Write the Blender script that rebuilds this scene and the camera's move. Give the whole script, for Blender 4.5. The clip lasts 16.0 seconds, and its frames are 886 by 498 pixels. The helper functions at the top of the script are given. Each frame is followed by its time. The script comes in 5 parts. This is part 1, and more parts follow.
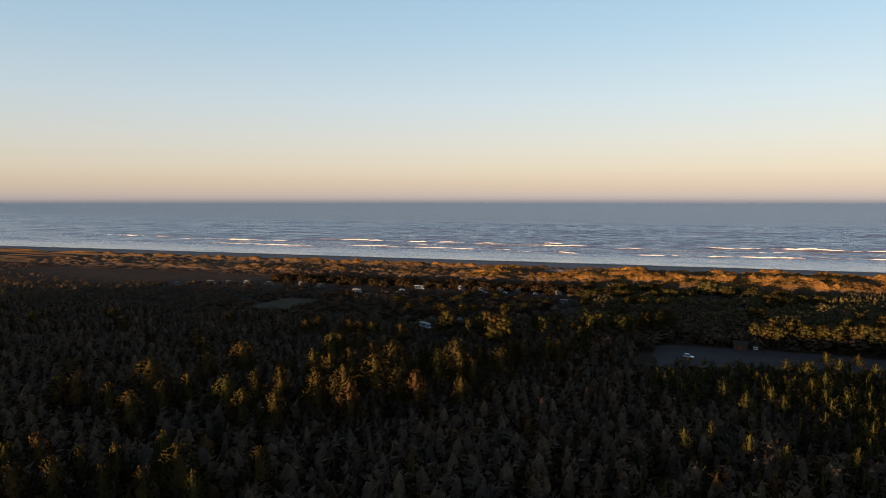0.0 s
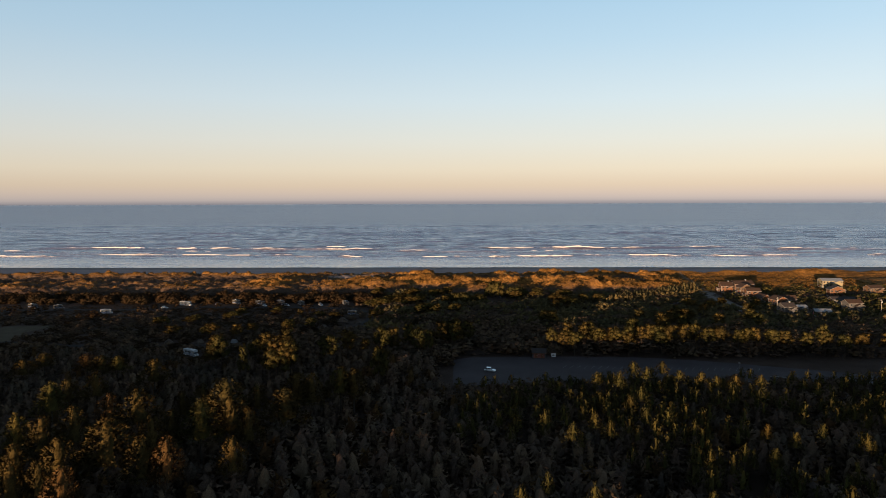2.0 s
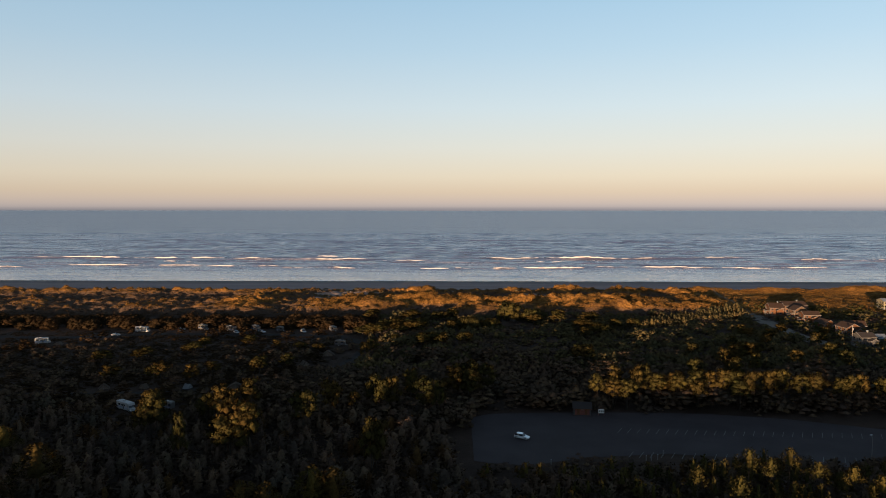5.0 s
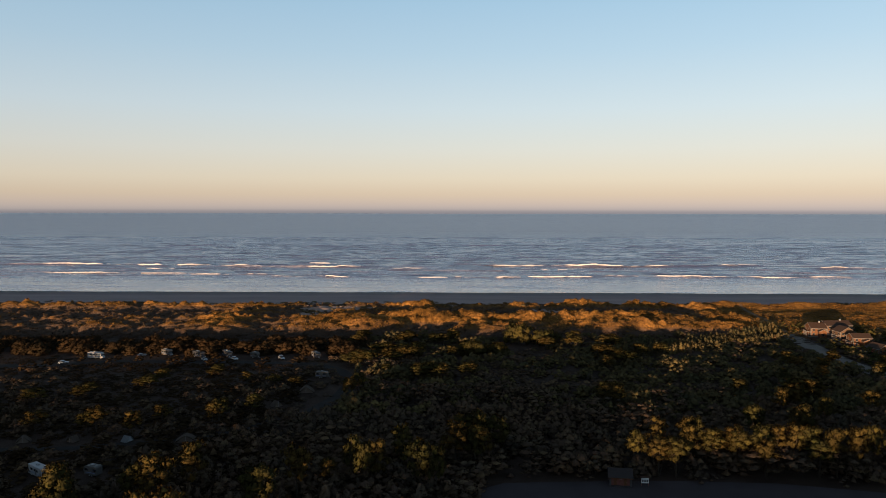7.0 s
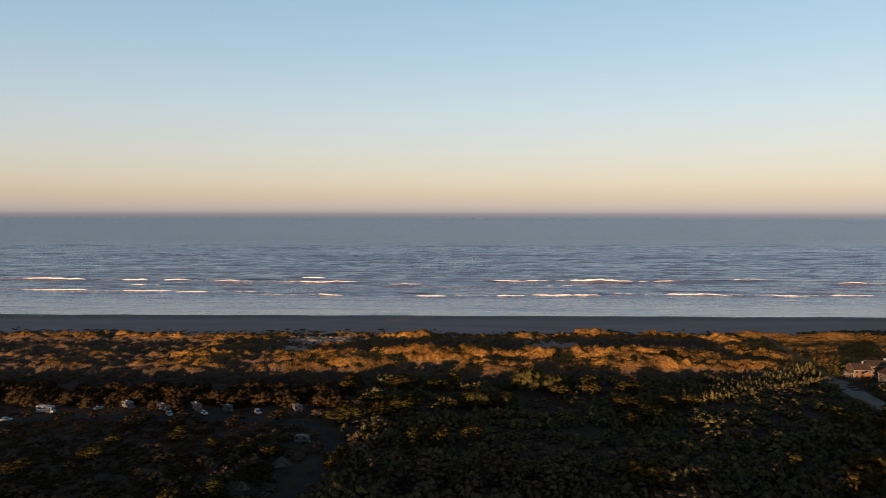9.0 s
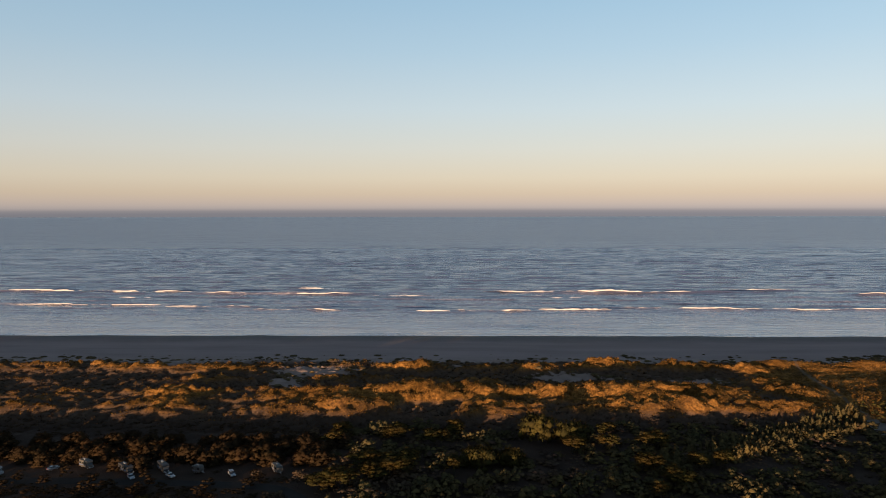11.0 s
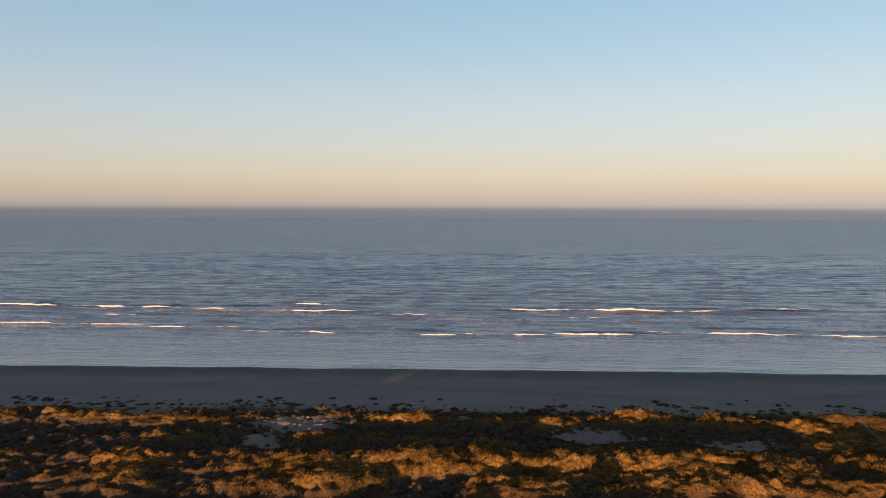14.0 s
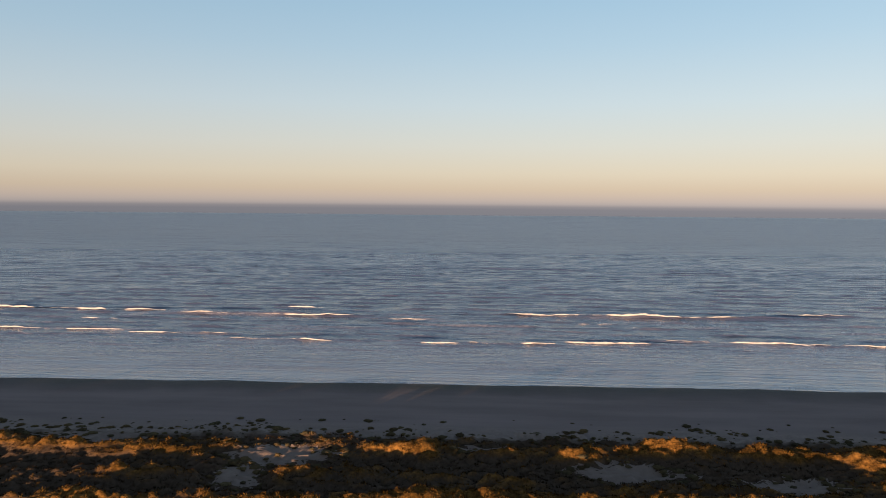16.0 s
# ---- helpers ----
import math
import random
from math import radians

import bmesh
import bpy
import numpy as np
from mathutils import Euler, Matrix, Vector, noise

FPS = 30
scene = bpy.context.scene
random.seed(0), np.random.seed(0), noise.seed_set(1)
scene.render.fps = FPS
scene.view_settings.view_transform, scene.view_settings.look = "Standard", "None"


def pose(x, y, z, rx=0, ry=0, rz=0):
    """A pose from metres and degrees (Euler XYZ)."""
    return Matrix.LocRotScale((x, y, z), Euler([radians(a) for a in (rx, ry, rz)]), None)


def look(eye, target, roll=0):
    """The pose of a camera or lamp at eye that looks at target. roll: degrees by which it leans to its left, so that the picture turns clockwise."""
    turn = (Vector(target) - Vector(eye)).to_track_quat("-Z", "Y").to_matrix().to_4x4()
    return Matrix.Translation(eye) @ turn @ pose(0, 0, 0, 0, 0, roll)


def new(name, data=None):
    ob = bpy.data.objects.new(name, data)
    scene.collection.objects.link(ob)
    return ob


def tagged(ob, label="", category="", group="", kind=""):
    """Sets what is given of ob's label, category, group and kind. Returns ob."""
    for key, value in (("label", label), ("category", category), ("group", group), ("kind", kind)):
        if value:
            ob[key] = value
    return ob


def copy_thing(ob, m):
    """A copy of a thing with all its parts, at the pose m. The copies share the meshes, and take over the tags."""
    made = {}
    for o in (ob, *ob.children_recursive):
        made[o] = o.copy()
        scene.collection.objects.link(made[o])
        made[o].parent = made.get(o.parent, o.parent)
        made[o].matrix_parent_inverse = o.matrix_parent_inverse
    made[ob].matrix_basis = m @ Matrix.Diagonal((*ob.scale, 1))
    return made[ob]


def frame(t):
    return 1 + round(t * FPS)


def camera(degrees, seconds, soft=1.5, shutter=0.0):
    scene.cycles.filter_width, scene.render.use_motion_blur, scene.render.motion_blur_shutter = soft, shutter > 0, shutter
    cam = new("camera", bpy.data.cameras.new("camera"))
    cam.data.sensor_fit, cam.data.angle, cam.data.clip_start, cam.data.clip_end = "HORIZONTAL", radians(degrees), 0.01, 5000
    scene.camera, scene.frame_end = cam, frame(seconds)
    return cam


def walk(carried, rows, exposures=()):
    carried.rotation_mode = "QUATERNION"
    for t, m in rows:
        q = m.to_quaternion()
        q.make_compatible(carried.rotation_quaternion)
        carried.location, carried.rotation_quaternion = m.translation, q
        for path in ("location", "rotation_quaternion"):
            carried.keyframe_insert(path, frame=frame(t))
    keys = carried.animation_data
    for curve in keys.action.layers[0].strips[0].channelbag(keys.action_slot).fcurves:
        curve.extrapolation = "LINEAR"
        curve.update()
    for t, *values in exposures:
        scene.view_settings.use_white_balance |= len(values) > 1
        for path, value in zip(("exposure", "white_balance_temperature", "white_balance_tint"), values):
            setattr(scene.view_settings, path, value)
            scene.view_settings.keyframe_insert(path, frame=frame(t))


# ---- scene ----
cam = camera(65.3, 16.0, soft=0.9)
PATH = [
    (0, (1.505, -2.024, 76.166), (0.841, -0.144, 76.021), 0.0),
    (0.5, (-1.008, 5.202, 76.228), (-1.671, 7.083, 76.083), 0.0),
    (1, (-3.209, 14.581, 76.287), (-3.869, 16.464, 76.142), -0.1),
    (1.1, (-3.54, 17.1, 76.295), (-4.137, 19.003, 76.15), -0.1),
    (1.2, (-3.86, 19.6, 76.303), (-4.373, 21.528, 76.158), -0.1),
    (1.3, (-4.16, 22.15, 76.311), (-4.629, 24.089, 76.167), -0.1),
    (1.4, (-4.457, 24.715, 76.319), (-4.901, 26.659, 76.175), -0.1),
    (1.5, (-4.987, 27.127, 76.356), (-5.25, 29.105, 76.213), -0.2),
    (1.6, (-5.75, 29.4, 76.399), (-5.85, 31.392, 76.256), -0.2),
    (1.7, (-6.56, 31.7, 76.442), (-6.611, 33.694, 76.299), -0.2),
    (2, (-9.145, 38.587, 76.573), (-9.194, 40.581, 76.431), -0.2),
    (2.5, (-11.976, 50.671, 76.814), (-12.022, 52.665, 76.674), -0.1),
    (3, (-13.918, 62.715, 76.962), (-13.962, 64.71, 76.825), -0.1),
    (3.5, (-15.146, 75.305, 77.011), (-15.188, 77.3, 76.875), -0.0),
    (4, (-16.084, 87.789, 76.847), (-16.123, 89.784, 76.715), 0.0),
    (6.5, (-18.878, 152.464, 77.683), (-18.906, 154.46, 77.566), 0.1),
    (7, (-18.818, 165.502, 79.536), (-18.848, 167.498, 79.42), 0.1),
    (7.5, (-18.594, 177.577, 82.403), (-18.625, 179.574, 82.291), 0.1),
    (8, (-19.027, 189.029, 85.318), (-19.056, 191.025, 85.205), 0.1),
    (8.5, (-19.546, 199.686, 89.156), (-19.572, 201.683, 89.045), 0.1),
    (9, (-19.768, 209.352, 92.799), (-19.795, 211.349, 92.69), 0.1),
    (11.5, (-17.562, 257.555, 110.405), (-17.605, 259.551, 110.285), -0.1),
    (12, (-17.282, 268.139, 113.754), (-17.33, 270.135, 113.635), 0.0),
    (12.5, (-17.712, 278.154, 117.231), (-17.761, 280.15, 117.113), 0.1),
    (13, (-17.941, 287.704, 120.197), (-17.995, 289.7, 120.079), 0.1),
    (13.5, (-17.823, 297.789, 121.855), (-17.881, 299.785, 121.734), 0.2),
    (14, (-17.636, 308.983, 122.371), (-17.699, 310.978, 122.247), 0.2),
    (14.5, (-17.836, 320.847, 122.569), (-17.904, 322.842, 122.442), 0.3),
    (15, (-18.543, 333.16, 122.755), (-18.612, 335.155, 122.625), 0.3),
    (15.5, (-19.922, 345.725, 122.81), (-19.987, 347.72, 122.678), 0.4),
    (16, (-22.091, 357.761, 122.879), (-22.152, 359.756, 122.747), 0.5),
]
EXPOSURE = 1.5
walk(cam, [(t, look(eye, target, roll)) for t, eye, target, roll in PATH],
     [(0.0, EXPOSURE), (3.5, EXPOSURE - 0.03), (9.0, EXPOSURE - 0.14), (12.5, EXPOSURE - 0.18), (16.0, EXPOSURE - 0.18)])


# ---- light ----
SUN_ELEVATION, SUN_FROM = 3.2, 205.0
SUN_STRENGTH, SKY_STRENGTH = 5.0, 0.016

world = bpy.data.worlds.new("sky")
scene.world = world
world.use_nodes = True
wn, wl = world.node_tree.nodes, world.node_tree.links
wn.clear()
w_out, w_bg, w_sky = wn.new("ShaderNodeOutputWorld"), wn.new("ShaderNodeBackground"), wn.new("ShaderNodeTexSky")
w_sky.sky_type, w_sky.sun_disc = "NISHITA", False
w_sky.sun_elevation, w_sky.sun_rotation = radians(SUN_ELEVATION), radians(SUN_FROM)
w_sky.altitude, w_sky.air_density, w_sky.dust_density, w_sky.ozone_density = 0, 1.0, 1.0, 1.0
w_bg.inputs["Strength"].default_value = SKY_STRENGTH
wl.new(w_sky.outputs["Color"], w_bg.inputs["Color"])
# the clear dawn sky over the sea: pale rose at the rim, blue above
DAWN = ((-0.02, (0.20, 0.218, 0.262)), (-0.0055, (0.222, 0.232, 0.278)), (0.0008, (0.50, 0.44, 0.425)), (0.010, (0.60, 0.505, 0.44)),
        (0.021, (0.655, 0.55, 0.44)), (0.042, (0.70, 0.628, 0.528)), (0.082, (0.66, 0.662, 0.645)), (0.138, (0.565, 0.66, 0.74)),
        (0.216, (0.425, 0.588, 0.735)), (0.29, (0.335, 0.525, 0.705)), (0.42, (0.22, 0.35, 0.495)), (1.0, (0.085, 0.14, 0.23)))
w_at, w_cut, w_span, w_ramp, w_rim = (wn.new("ShaderNode" + k) for k in ("TexCoord", "SeparateXYZ", "MapRange", "ValToRGB", "Background"))
wl.new(w_at.outputs["Generated"], w_cut.inputs[0])
wl.new(w_cut.outputs[2], w_span.inputs["Value"])
w_span.inputs["From Min"].default_value, w_span.inputs["From Max"].default_value = -0.02, 1.0
while len(w_ramp.color_ramp.elements) < len(DAWN):
    w_ramp.color_ramp.elements.new(0.5)
for el, (z, c) in zip(w_ramp.color_ramp.elements, DAWN):
    el.position, el.color = (z + 0.02) / 1.02, (*c, 1)
wl.new(w_span.outputs["Result"], w_ramp.inputs["Fac"])
wl.new(w_ramp.outputs["Color"], w_rim.inputs["Color"])
w_side = wn.new("ShaderNodeMapRange")
w_side.inputs["From Min"].default_value, w_side.inputs["From Max"].default_value = -1.0, 1.0
w_side.inputs["To Min"].default_value, w_side.inputs["To Max"].default_value = 0.84 * 2 ** -EXPOSURE, 1.16 * 2 ** -EXPOSURE
wl.new(w_cut.outputs[0], w_side.inputs["Value"])
wl.new(w_side.outputs["Result"], w_rim.inputs["Strength"])
w_both = wn.new("ShaderNodeAddShader")
wl.new(w_bg.outputs["Background"], w_both.inputs[0])
wl.new(w_rim.outputs["Background"], w_both.inputs[1])
wl.new(w_both.outputs["Shader"], w_out.inputs["Surface"])

sun = new("sun", bpy.data.lights.new("sun", "SUN"))
sun.data.energy, sun.data.angle, sun.data.color = SUN_STRENGTH, radians(0.5), (1.0, 0.66, 0.38)
a, e = radians(SUN_FROM), radians(SUN_ELEVATION)
sun_way = Vector((math.sin(a) * math.cos(e), math.cos(a) * math.cos(e), math.sin(e)))
sun.matrix_world = look(sun_way * 900, (0, 0, 0))


# ---- materials ----
class Mat:
    """A node material with a Principled surface and a few short ways to wire it."""

    def __init__(self, name, color=(0.5, 0.5, 0.5), rough=0.8, metal=0.0, spec=0.5):
        self.m = bpy.data.materials.new(name)
        self.m.use_nodes = True
        self.n, self.l = self.m.node_tree.nodes, self.m.node_tree.links
        self.p = self.n["Principled BSDF"]
        self.set("Base Color", (*color, 1)), self.set("Roughness", rough), self.set("Metallic", metal)
        self.set("Specular IOR Level", spec)

    def set(self, name, value):
        self.p.inputs[name].default_value = value

    def put(self, socket, name):
        self.l.new(socket, self.p.inputs[name])
        return self

    def where(self):
        return self.n.new("ShaderNodeNewGeometry").outputs["Position"]

    def local(self):
        return self.n.new("ShaderNodeTexCoord").outputs["Object"]

    def scaled(self, vec, s):
        k = self.n.new("ShaderNodeMapping")
        k.inputs["Scale"].default_value = s
        self.l.new(vec, k.inputs["Vector"])
        return k.outputs["Vector"]

    def noise(self, vec, scale, detail=4.0, rough=0.55, distort=0.0):
        k = self.n.new("ShaderNodeTexNoise")
        k.inputs["Scale"].default_value, k.inputs["Detail"].default_value = scale, detail
        k.inputs["Roughness"].default_value, k.inputs["Distortion"].default_value = rough, distort
        self.l.new(vec, k.inputs["Vector"])
        return k.outputs["Fac"]

    def ramp(self, fac, *stops):
        k = self.n.new("ShaderNodeValToRGB")
        while len(k.color_ramp.elements) < len(stops):
            k.color_ramp.elements.new(0.5)
        for el, (at, c) in zip(k.color_ramp.elements, stops):
            el.position, el.color = at, (*c, 1) if len(c) == 3 else (c[0], c[0], c[0], 1)
        self.l.new(fac, k.inputs["Fac"])
        return k.outputs["Color"]

    def mix(self, fac, a, b, blend="MIX"):
        k = self.n.new("ShaderNodeMix")
        k.data_type, k.blend_type = "RGBA", blend
        for socket, v in ((k.inputs["Factor"], fac), (k.inputs["A"] if False else k.inputs[6], a), (k.inputs[7], b)):
            if isinstance(v, (int, float)):
                socket.default_value = v
            elif isinstance(v, tuple):
                socket.default_value = (*v, 1)
            else:
                self.l.new(v, socket)
        return k.outputs[2]

    def math(self, op, a, b=0.0, clamp=False):
        k = self.n.new("ShaderNodeMath")
        k.operation, k.use_clamp = op, clamp
        for socket, v in zip(k.inputs, (a, b)):
            if isinstance(v, (int, float)):
                socket.default_value = v
            else:
                self.l.new(v, socket)
        return k.outputs[0]

    def axis(self, vec, n):
        k = self.n.new("ShaderNodeSeparateXYZ")
        self.l.new(vec, k.inputs[0])
        return k.outputs[n]

    def span(self, v, lo, hi):
        k = self.n.new("ShaderNodeMapRange")
        k.inputs["From Min"].default_value, k.inputs["From Max"].default_value = lo, hi
        self.l.new(v, k.inputs["Value"])
        return k.outputs["Result"]

    def bump(self, height, strength=0.5, distance=0.1, below=None):
        k = self.n.new("ShaderNodeBump")
        k.inputs["Strength"].default_value, k.inputs["Distance"].default_value = strength, distance
        self.l.new(height, k.inputs["Height"])
        if below is not None:
            self.l.new(below, k.inputs["Normal"])
        self.l.new(k.outputs["Normal"], self.p.inputs["Normal"])
        return k.outputs["Normal"]

    def island(self):
        return self.n.new("ShaderNodeNewGeometry").outputs["Random Per Island"]

    def each(self):
        return self.n.new("ShaderNodeObjectInfo").outputs["Random"]


def simple(name, color, rough=0.7, metal=0.0, spec=0.5, vary=0.15, scale=3.0, bump=0.0):
    """A paint or sheet surface with light wear at two scales."""
    spec = spec if rough < 0.5 else 0.15
    k = Mat(name, color, rough, metal, spec)
    v = k.local()
    big, fine = k.noise(v, scale, 3), k.noise(v, scale * 12, 3)
    both = k.math("ADD", k.math("MULTIPLY", big, 0.65), k.math("MULTIPLY", fine, 0.35))
    lo, hi = tuple(c * (1 - vary) for c in color), tuple(min(1, c * (1 + vary)) for c in color)
    k.put(k.ramp(both, (0.3, lo), (0.7, hi)), "Base Color")
    if bump:
        k.bump(fine, bump, 0.02)
    return k.m


def foliage(name, dark, mid, light, rough=0.7):
    """Needles or leaves: one tint for each spray, a broader drift from tree to tree."""
    k = Mat(name, mid, rough, 0, 0.0)
    tint = k.ramp(k.island(), (0.0, dark), (0.55, mid), (1.0, light))
    drift = k.ramp(k.noise(k.where(), 0.06, 3), (0.3, (0.66, 0.74, 0.72)), (0.7, (1.25, 1.1, 0.9)))
    fine = k.ramp(k.noise(k.where(), 3.0, 2), (0.3, (0.7, 0.7, 0.7)), (0.7, (1.2, 1.2, 1.2)))
    k.put(k.mix(1.0, k.mix(1.0, tint, drift, "MULTIPLY"), fine, "MULTIPLY"), "Base Color")
    return k.m


M_CONIFER = foliage("spruce_needles", (0.0530, 0.0372, 0.0325), (0.0690, 0.0495, 0.0395), (0.0880, 0.0640, 0.0455))
M_PINE = foliage("pine_needles", (0.0470, 0.0325, 0.0265), (0.0620, 0.0440, 0.0335), (0.0820, 0.0595, 0.0390))
M_OLIVE = foliage("olive_needles", (0.0270, 0.0238, 0.0112), (0.0370, 0.0325, 0.0132), (0.0490, 0.0430, 0.0150))
M_GOLD = foliage("golden_needles", (0.034, 0.0245, 0.0110), (0.047, 0.0345, 0.0135), (0.062, 0.0460, 0.0160))
M_RUSSET = foliage("rusty_needles", (0.0300, 0.0175, 0.0105), (0.0490, 0.0290, 0.0140), (0.0700, 0.0410, 0.0180))
M_OCHRE = foliage("ochre_needles", (0.0270, 0.0196, 0.0095), (0.0370, 0.0272, 0.0120), (0.0480, 0.0355, 0.0145))
M_SHRUB = foliage("shrub_leaves", (0.0470, 0.0322, 0.0280), (0.0600, 0.0420, 0.0350), (0.0800, 0.0575, 0.0410))
# brown camp leaves, toned down so the colour holds the campground's shade
M_CAMP_SHADE = foliage("shaded_camp_leaves", (0.0215, 0.0140, 0.0092), (0.0265, 0.0175, 0.0108), (0.0325, 0.0218, 0.0127))
# leaves of sunny patches, their sunlit hue put into the colour
M_SUN_LEAF = foliage("sun_toned_leaves", (0.0460, 0.0375, 0.0225), (0.0620, 0.0510, 0.0280), (0.0820, 0.0670, 0.0320))
M_BARK = simple("bark", (0.030, 0.023, 0.017), 0.95, vary=0.4, scale=2.0)


def ground_material():
    """Forest floor inland, dry grass over sand on the dunes, bare sand on the beach."""
    k = Mat("ground", rough=0.95, spec=0.05)
    v = k.where()
    y, z = k.axis(v, 1), k.axis(v, 2)
    floor = k.ramp(k.noise(v, 0.12, 6), (0.3, (0.026, 0.0165, 0.0125)), (0.55, (0.037, 0.024, 0.018)), (0.8, (0.050, 0.033, 0.0245)))
    grass = k.ramp(k.noise(v, 0.9, 6, 0.7), (0.28, (0.046, 0.0225, 0.0076)), (0.5, (0.165, 0.082, 0.0225)), (0.75, (0.32, 0.162, 0.046)))
    patch = k.ramp(k.noise(v, 0.045, 5, 0.6), (0.40, (0.40, 0.42, 0.40)), (0.58, (1.0, 1.0, 1.0)))
    grass = k.mix(1.0, grass, patch, "MULTIPLY")
    tufty = k.ramp(k.noise(v, 0.32, 4, 0.6), (0.40, (0.6, 0.56, 0.54)), (0.54, (1.1, 1.04, 0.98)))
    grass = k.mix(1.0, grass, tufty, "MULTIPLY")
    sand = k.ramp(k.noise(v, 0.5, 6, 0.6), (0.3, (0.19, 0.143, 0.122)), (0.7, (0.27, 0.205, 0.175)))
    damp = k.ramp(k.noise(k.scaled(v, (0.012, 0.06, 1)), 1.0, 5), (0.3, (0.182, 0.136, 0.127)), (0.7, (0.238, 0.179, 0.168)))
    edge = k.math("ADD", y, k.math("MULTIPLY", k.noise(v, 0.03, 4), 30.0))
    wet = k.span(edge, 800.0, 830.0)
    dry = k.span(edge, 715.0, 745.0)
    beach = k.mix(dry, sand, damp)
    beach = k.mix(wet, beach, (0.07, 0.06, 0.056))
    # hollow plants, with the shade of low ground put into their colour
    slack_shade = k.ramp(k.noise(v, 0.5, 5, 0.7), (0.3, (0.042, 0.027, 0.019)), (0.7, (0.092, 0.060, 0.042)))
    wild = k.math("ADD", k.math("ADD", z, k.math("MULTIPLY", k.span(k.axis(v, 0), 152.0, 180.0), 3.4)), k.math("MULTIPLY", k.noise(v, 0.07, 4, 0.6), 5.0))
    dune = k.mix(k.span(wild, 9.0, 11.5), slack_shade, grass)
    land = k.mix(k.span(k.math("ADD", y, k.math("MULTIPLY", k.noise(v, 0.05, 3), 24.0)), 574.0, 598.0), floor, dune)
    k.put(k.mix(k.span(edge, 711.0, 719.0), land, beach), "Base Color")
    k.put(k.ramp(wet, (0.0, (0.95,)), (1.0, (0.55,))), "Roughness")
    k.bump(k.noise(v, 1.1, 8, 0.7), 0.8, 0.6)
    return k.m


def sea_material():
    """Grey-blue water: swell and chop at every size, glassy where it runs up the beach, laced with thin foam off it."""
    k = Mat("sea_water", (0.02, 0.035, 0.045), 0.3, 0, 1.0)
    k.set("Specular Tint", (1.0, 0.885, 0.955, 1))
    v = k.where()
    y = k.axis(v, 1)
    tilt = k.n.new("ShaderNodeMapping")
    tilt.inputs["Rotation"].default_value = (0, 0, radians(3.0))
    k.l.new(v, tilt.inputs["Vector"])
    w = tilt.outputs["Vector"]
    rise = k.math("ADD", k.math("MULTIPLY", k.span(y, 850.0, 990.0), 0.94), 0.06)
    swell = k.noise(k.scaled(w, (1 / 210, 1 / 84, 0.0)), 1.0, 7, 0.55, 0.3)
    chop = k.noise(k.scaled(w, (1 / 30, 1 / 8, 0.0)), 1.0, 4, 0.6, 0.5)
    n0 = k.bump(k.math("MULTIPLY", swell, rise), 1.0, 8.5)
    n1 = k.bump(k.math("MULTIPLY", chop, rise), 1.0, 1.9, n0)
    lap = k.noise(k.scaled(w, (0.007, 0.13, 0.0)), 1.0, 5, 0.6, 1.2)
    k.bump(k.math("MULTIPLY", lap, k.span(y, 1000.0, 880.0)), 1.0, 0.8, n1)
    tint = k.ramp(k.noise(k.scaled(v, (0.004, 0.012, 1)), 1.0, 5), (0.3, (0.051, 0.051, 0.085)), (0.7, (0.067, 0.067, 0.109)))
    lace = k.noise(k.scaled(v, (0.05, 0.11, 0.1)), 1.0, 9, 0.72, 1.6)
    streak = k.noise(k.scaled(v, (0.008, 0.09, 0.1)), 1.0, 6, 0.65, 0.8)
    shore = k.span(y, 1040.0, 880.0)
    surf = k.span(y, 1180.0, 1090.0)
    foam = k.math("MULTIPLY", k.math("MULTIPLY", k.span(lace, 0.50, 0.64), k.span(y, 860.0, 930.0)), k.math("MULTIPLY", shore, 0.7), True)
    patch = k.span(k.noise(k.scaled(w, (0.006, 0.020, 0.1)), 1.0, 4, 0.55, 0.5), 0.48, 0.60)
    far = k.math("MULTIPLY", k.math("MULTIPLY", k.math("ADD", k.math("MULTIPLY", k.span(lace, 0.42, 0.62), 0.75), 0.25), patch), k.math("MULTIPLY", surf, 0.34), True)
    swash = k.span(k.math("ADD", y, k.math("MULTIPLY", streak, 50.0)), 950.0, 872.0)
    calm = k.ramp(k.span(y, 1000.0, 2600.0), (0.0, (0.13,)), (0.4, (0.23,)), (1.0, (0.33,)))
    lacy = k.math("MAXIMUM", foam, far, True)
    k.put(k.mix(lacy, calm, (0.75, 0.75, 0.75)), "Roughness")
    foam = k.math("MAXIMUM", lacy, k.math("MULTIPLY", swash, 0.22), True)
    k.put(k.mix(foam, tint, (0.45, 0.44, 0.50)), "Base Color")
    return k.m


def foam_material():
    k = Mat("white_foam", (0.46, 0.46, 0.46), 0.85, 0, 0.3)
    v = k.where()
    n = k.noise(v, 0.6, 8, 0.75)
    k.put(k.ramp(n, (0.3, (0.32, 0.29, 0.30)), (0.6, (0.54, 0.49, 0.48))), "Base Color")
    k.bump(n, 1.0, 0.4)
    return k.m


def asphalt_material():
    k = Mat("asphalt", (0.05, 0.05, 0.052), 0.9, 0, 0.12)
    v = k.where()
    grain, patch = k.noise(v, 9.0, 4), k.noise(v, 0.09, 5)
    base = k.ramp(patch, (0.3, (0.027, 0.0205, 0.0208)), (0.7, (0.042, 0.0325, 0.0335)))
    k.put(k.mix(1.0, base, k.ramp(grain, (0.3, (0.8, 0.8, 0.8)), (0.7, (1.15, 1.15, 1.15))), "MULTIPLY"), "Base Color")
    k.bump(grain, 0.3, 0.01)
    return k.m


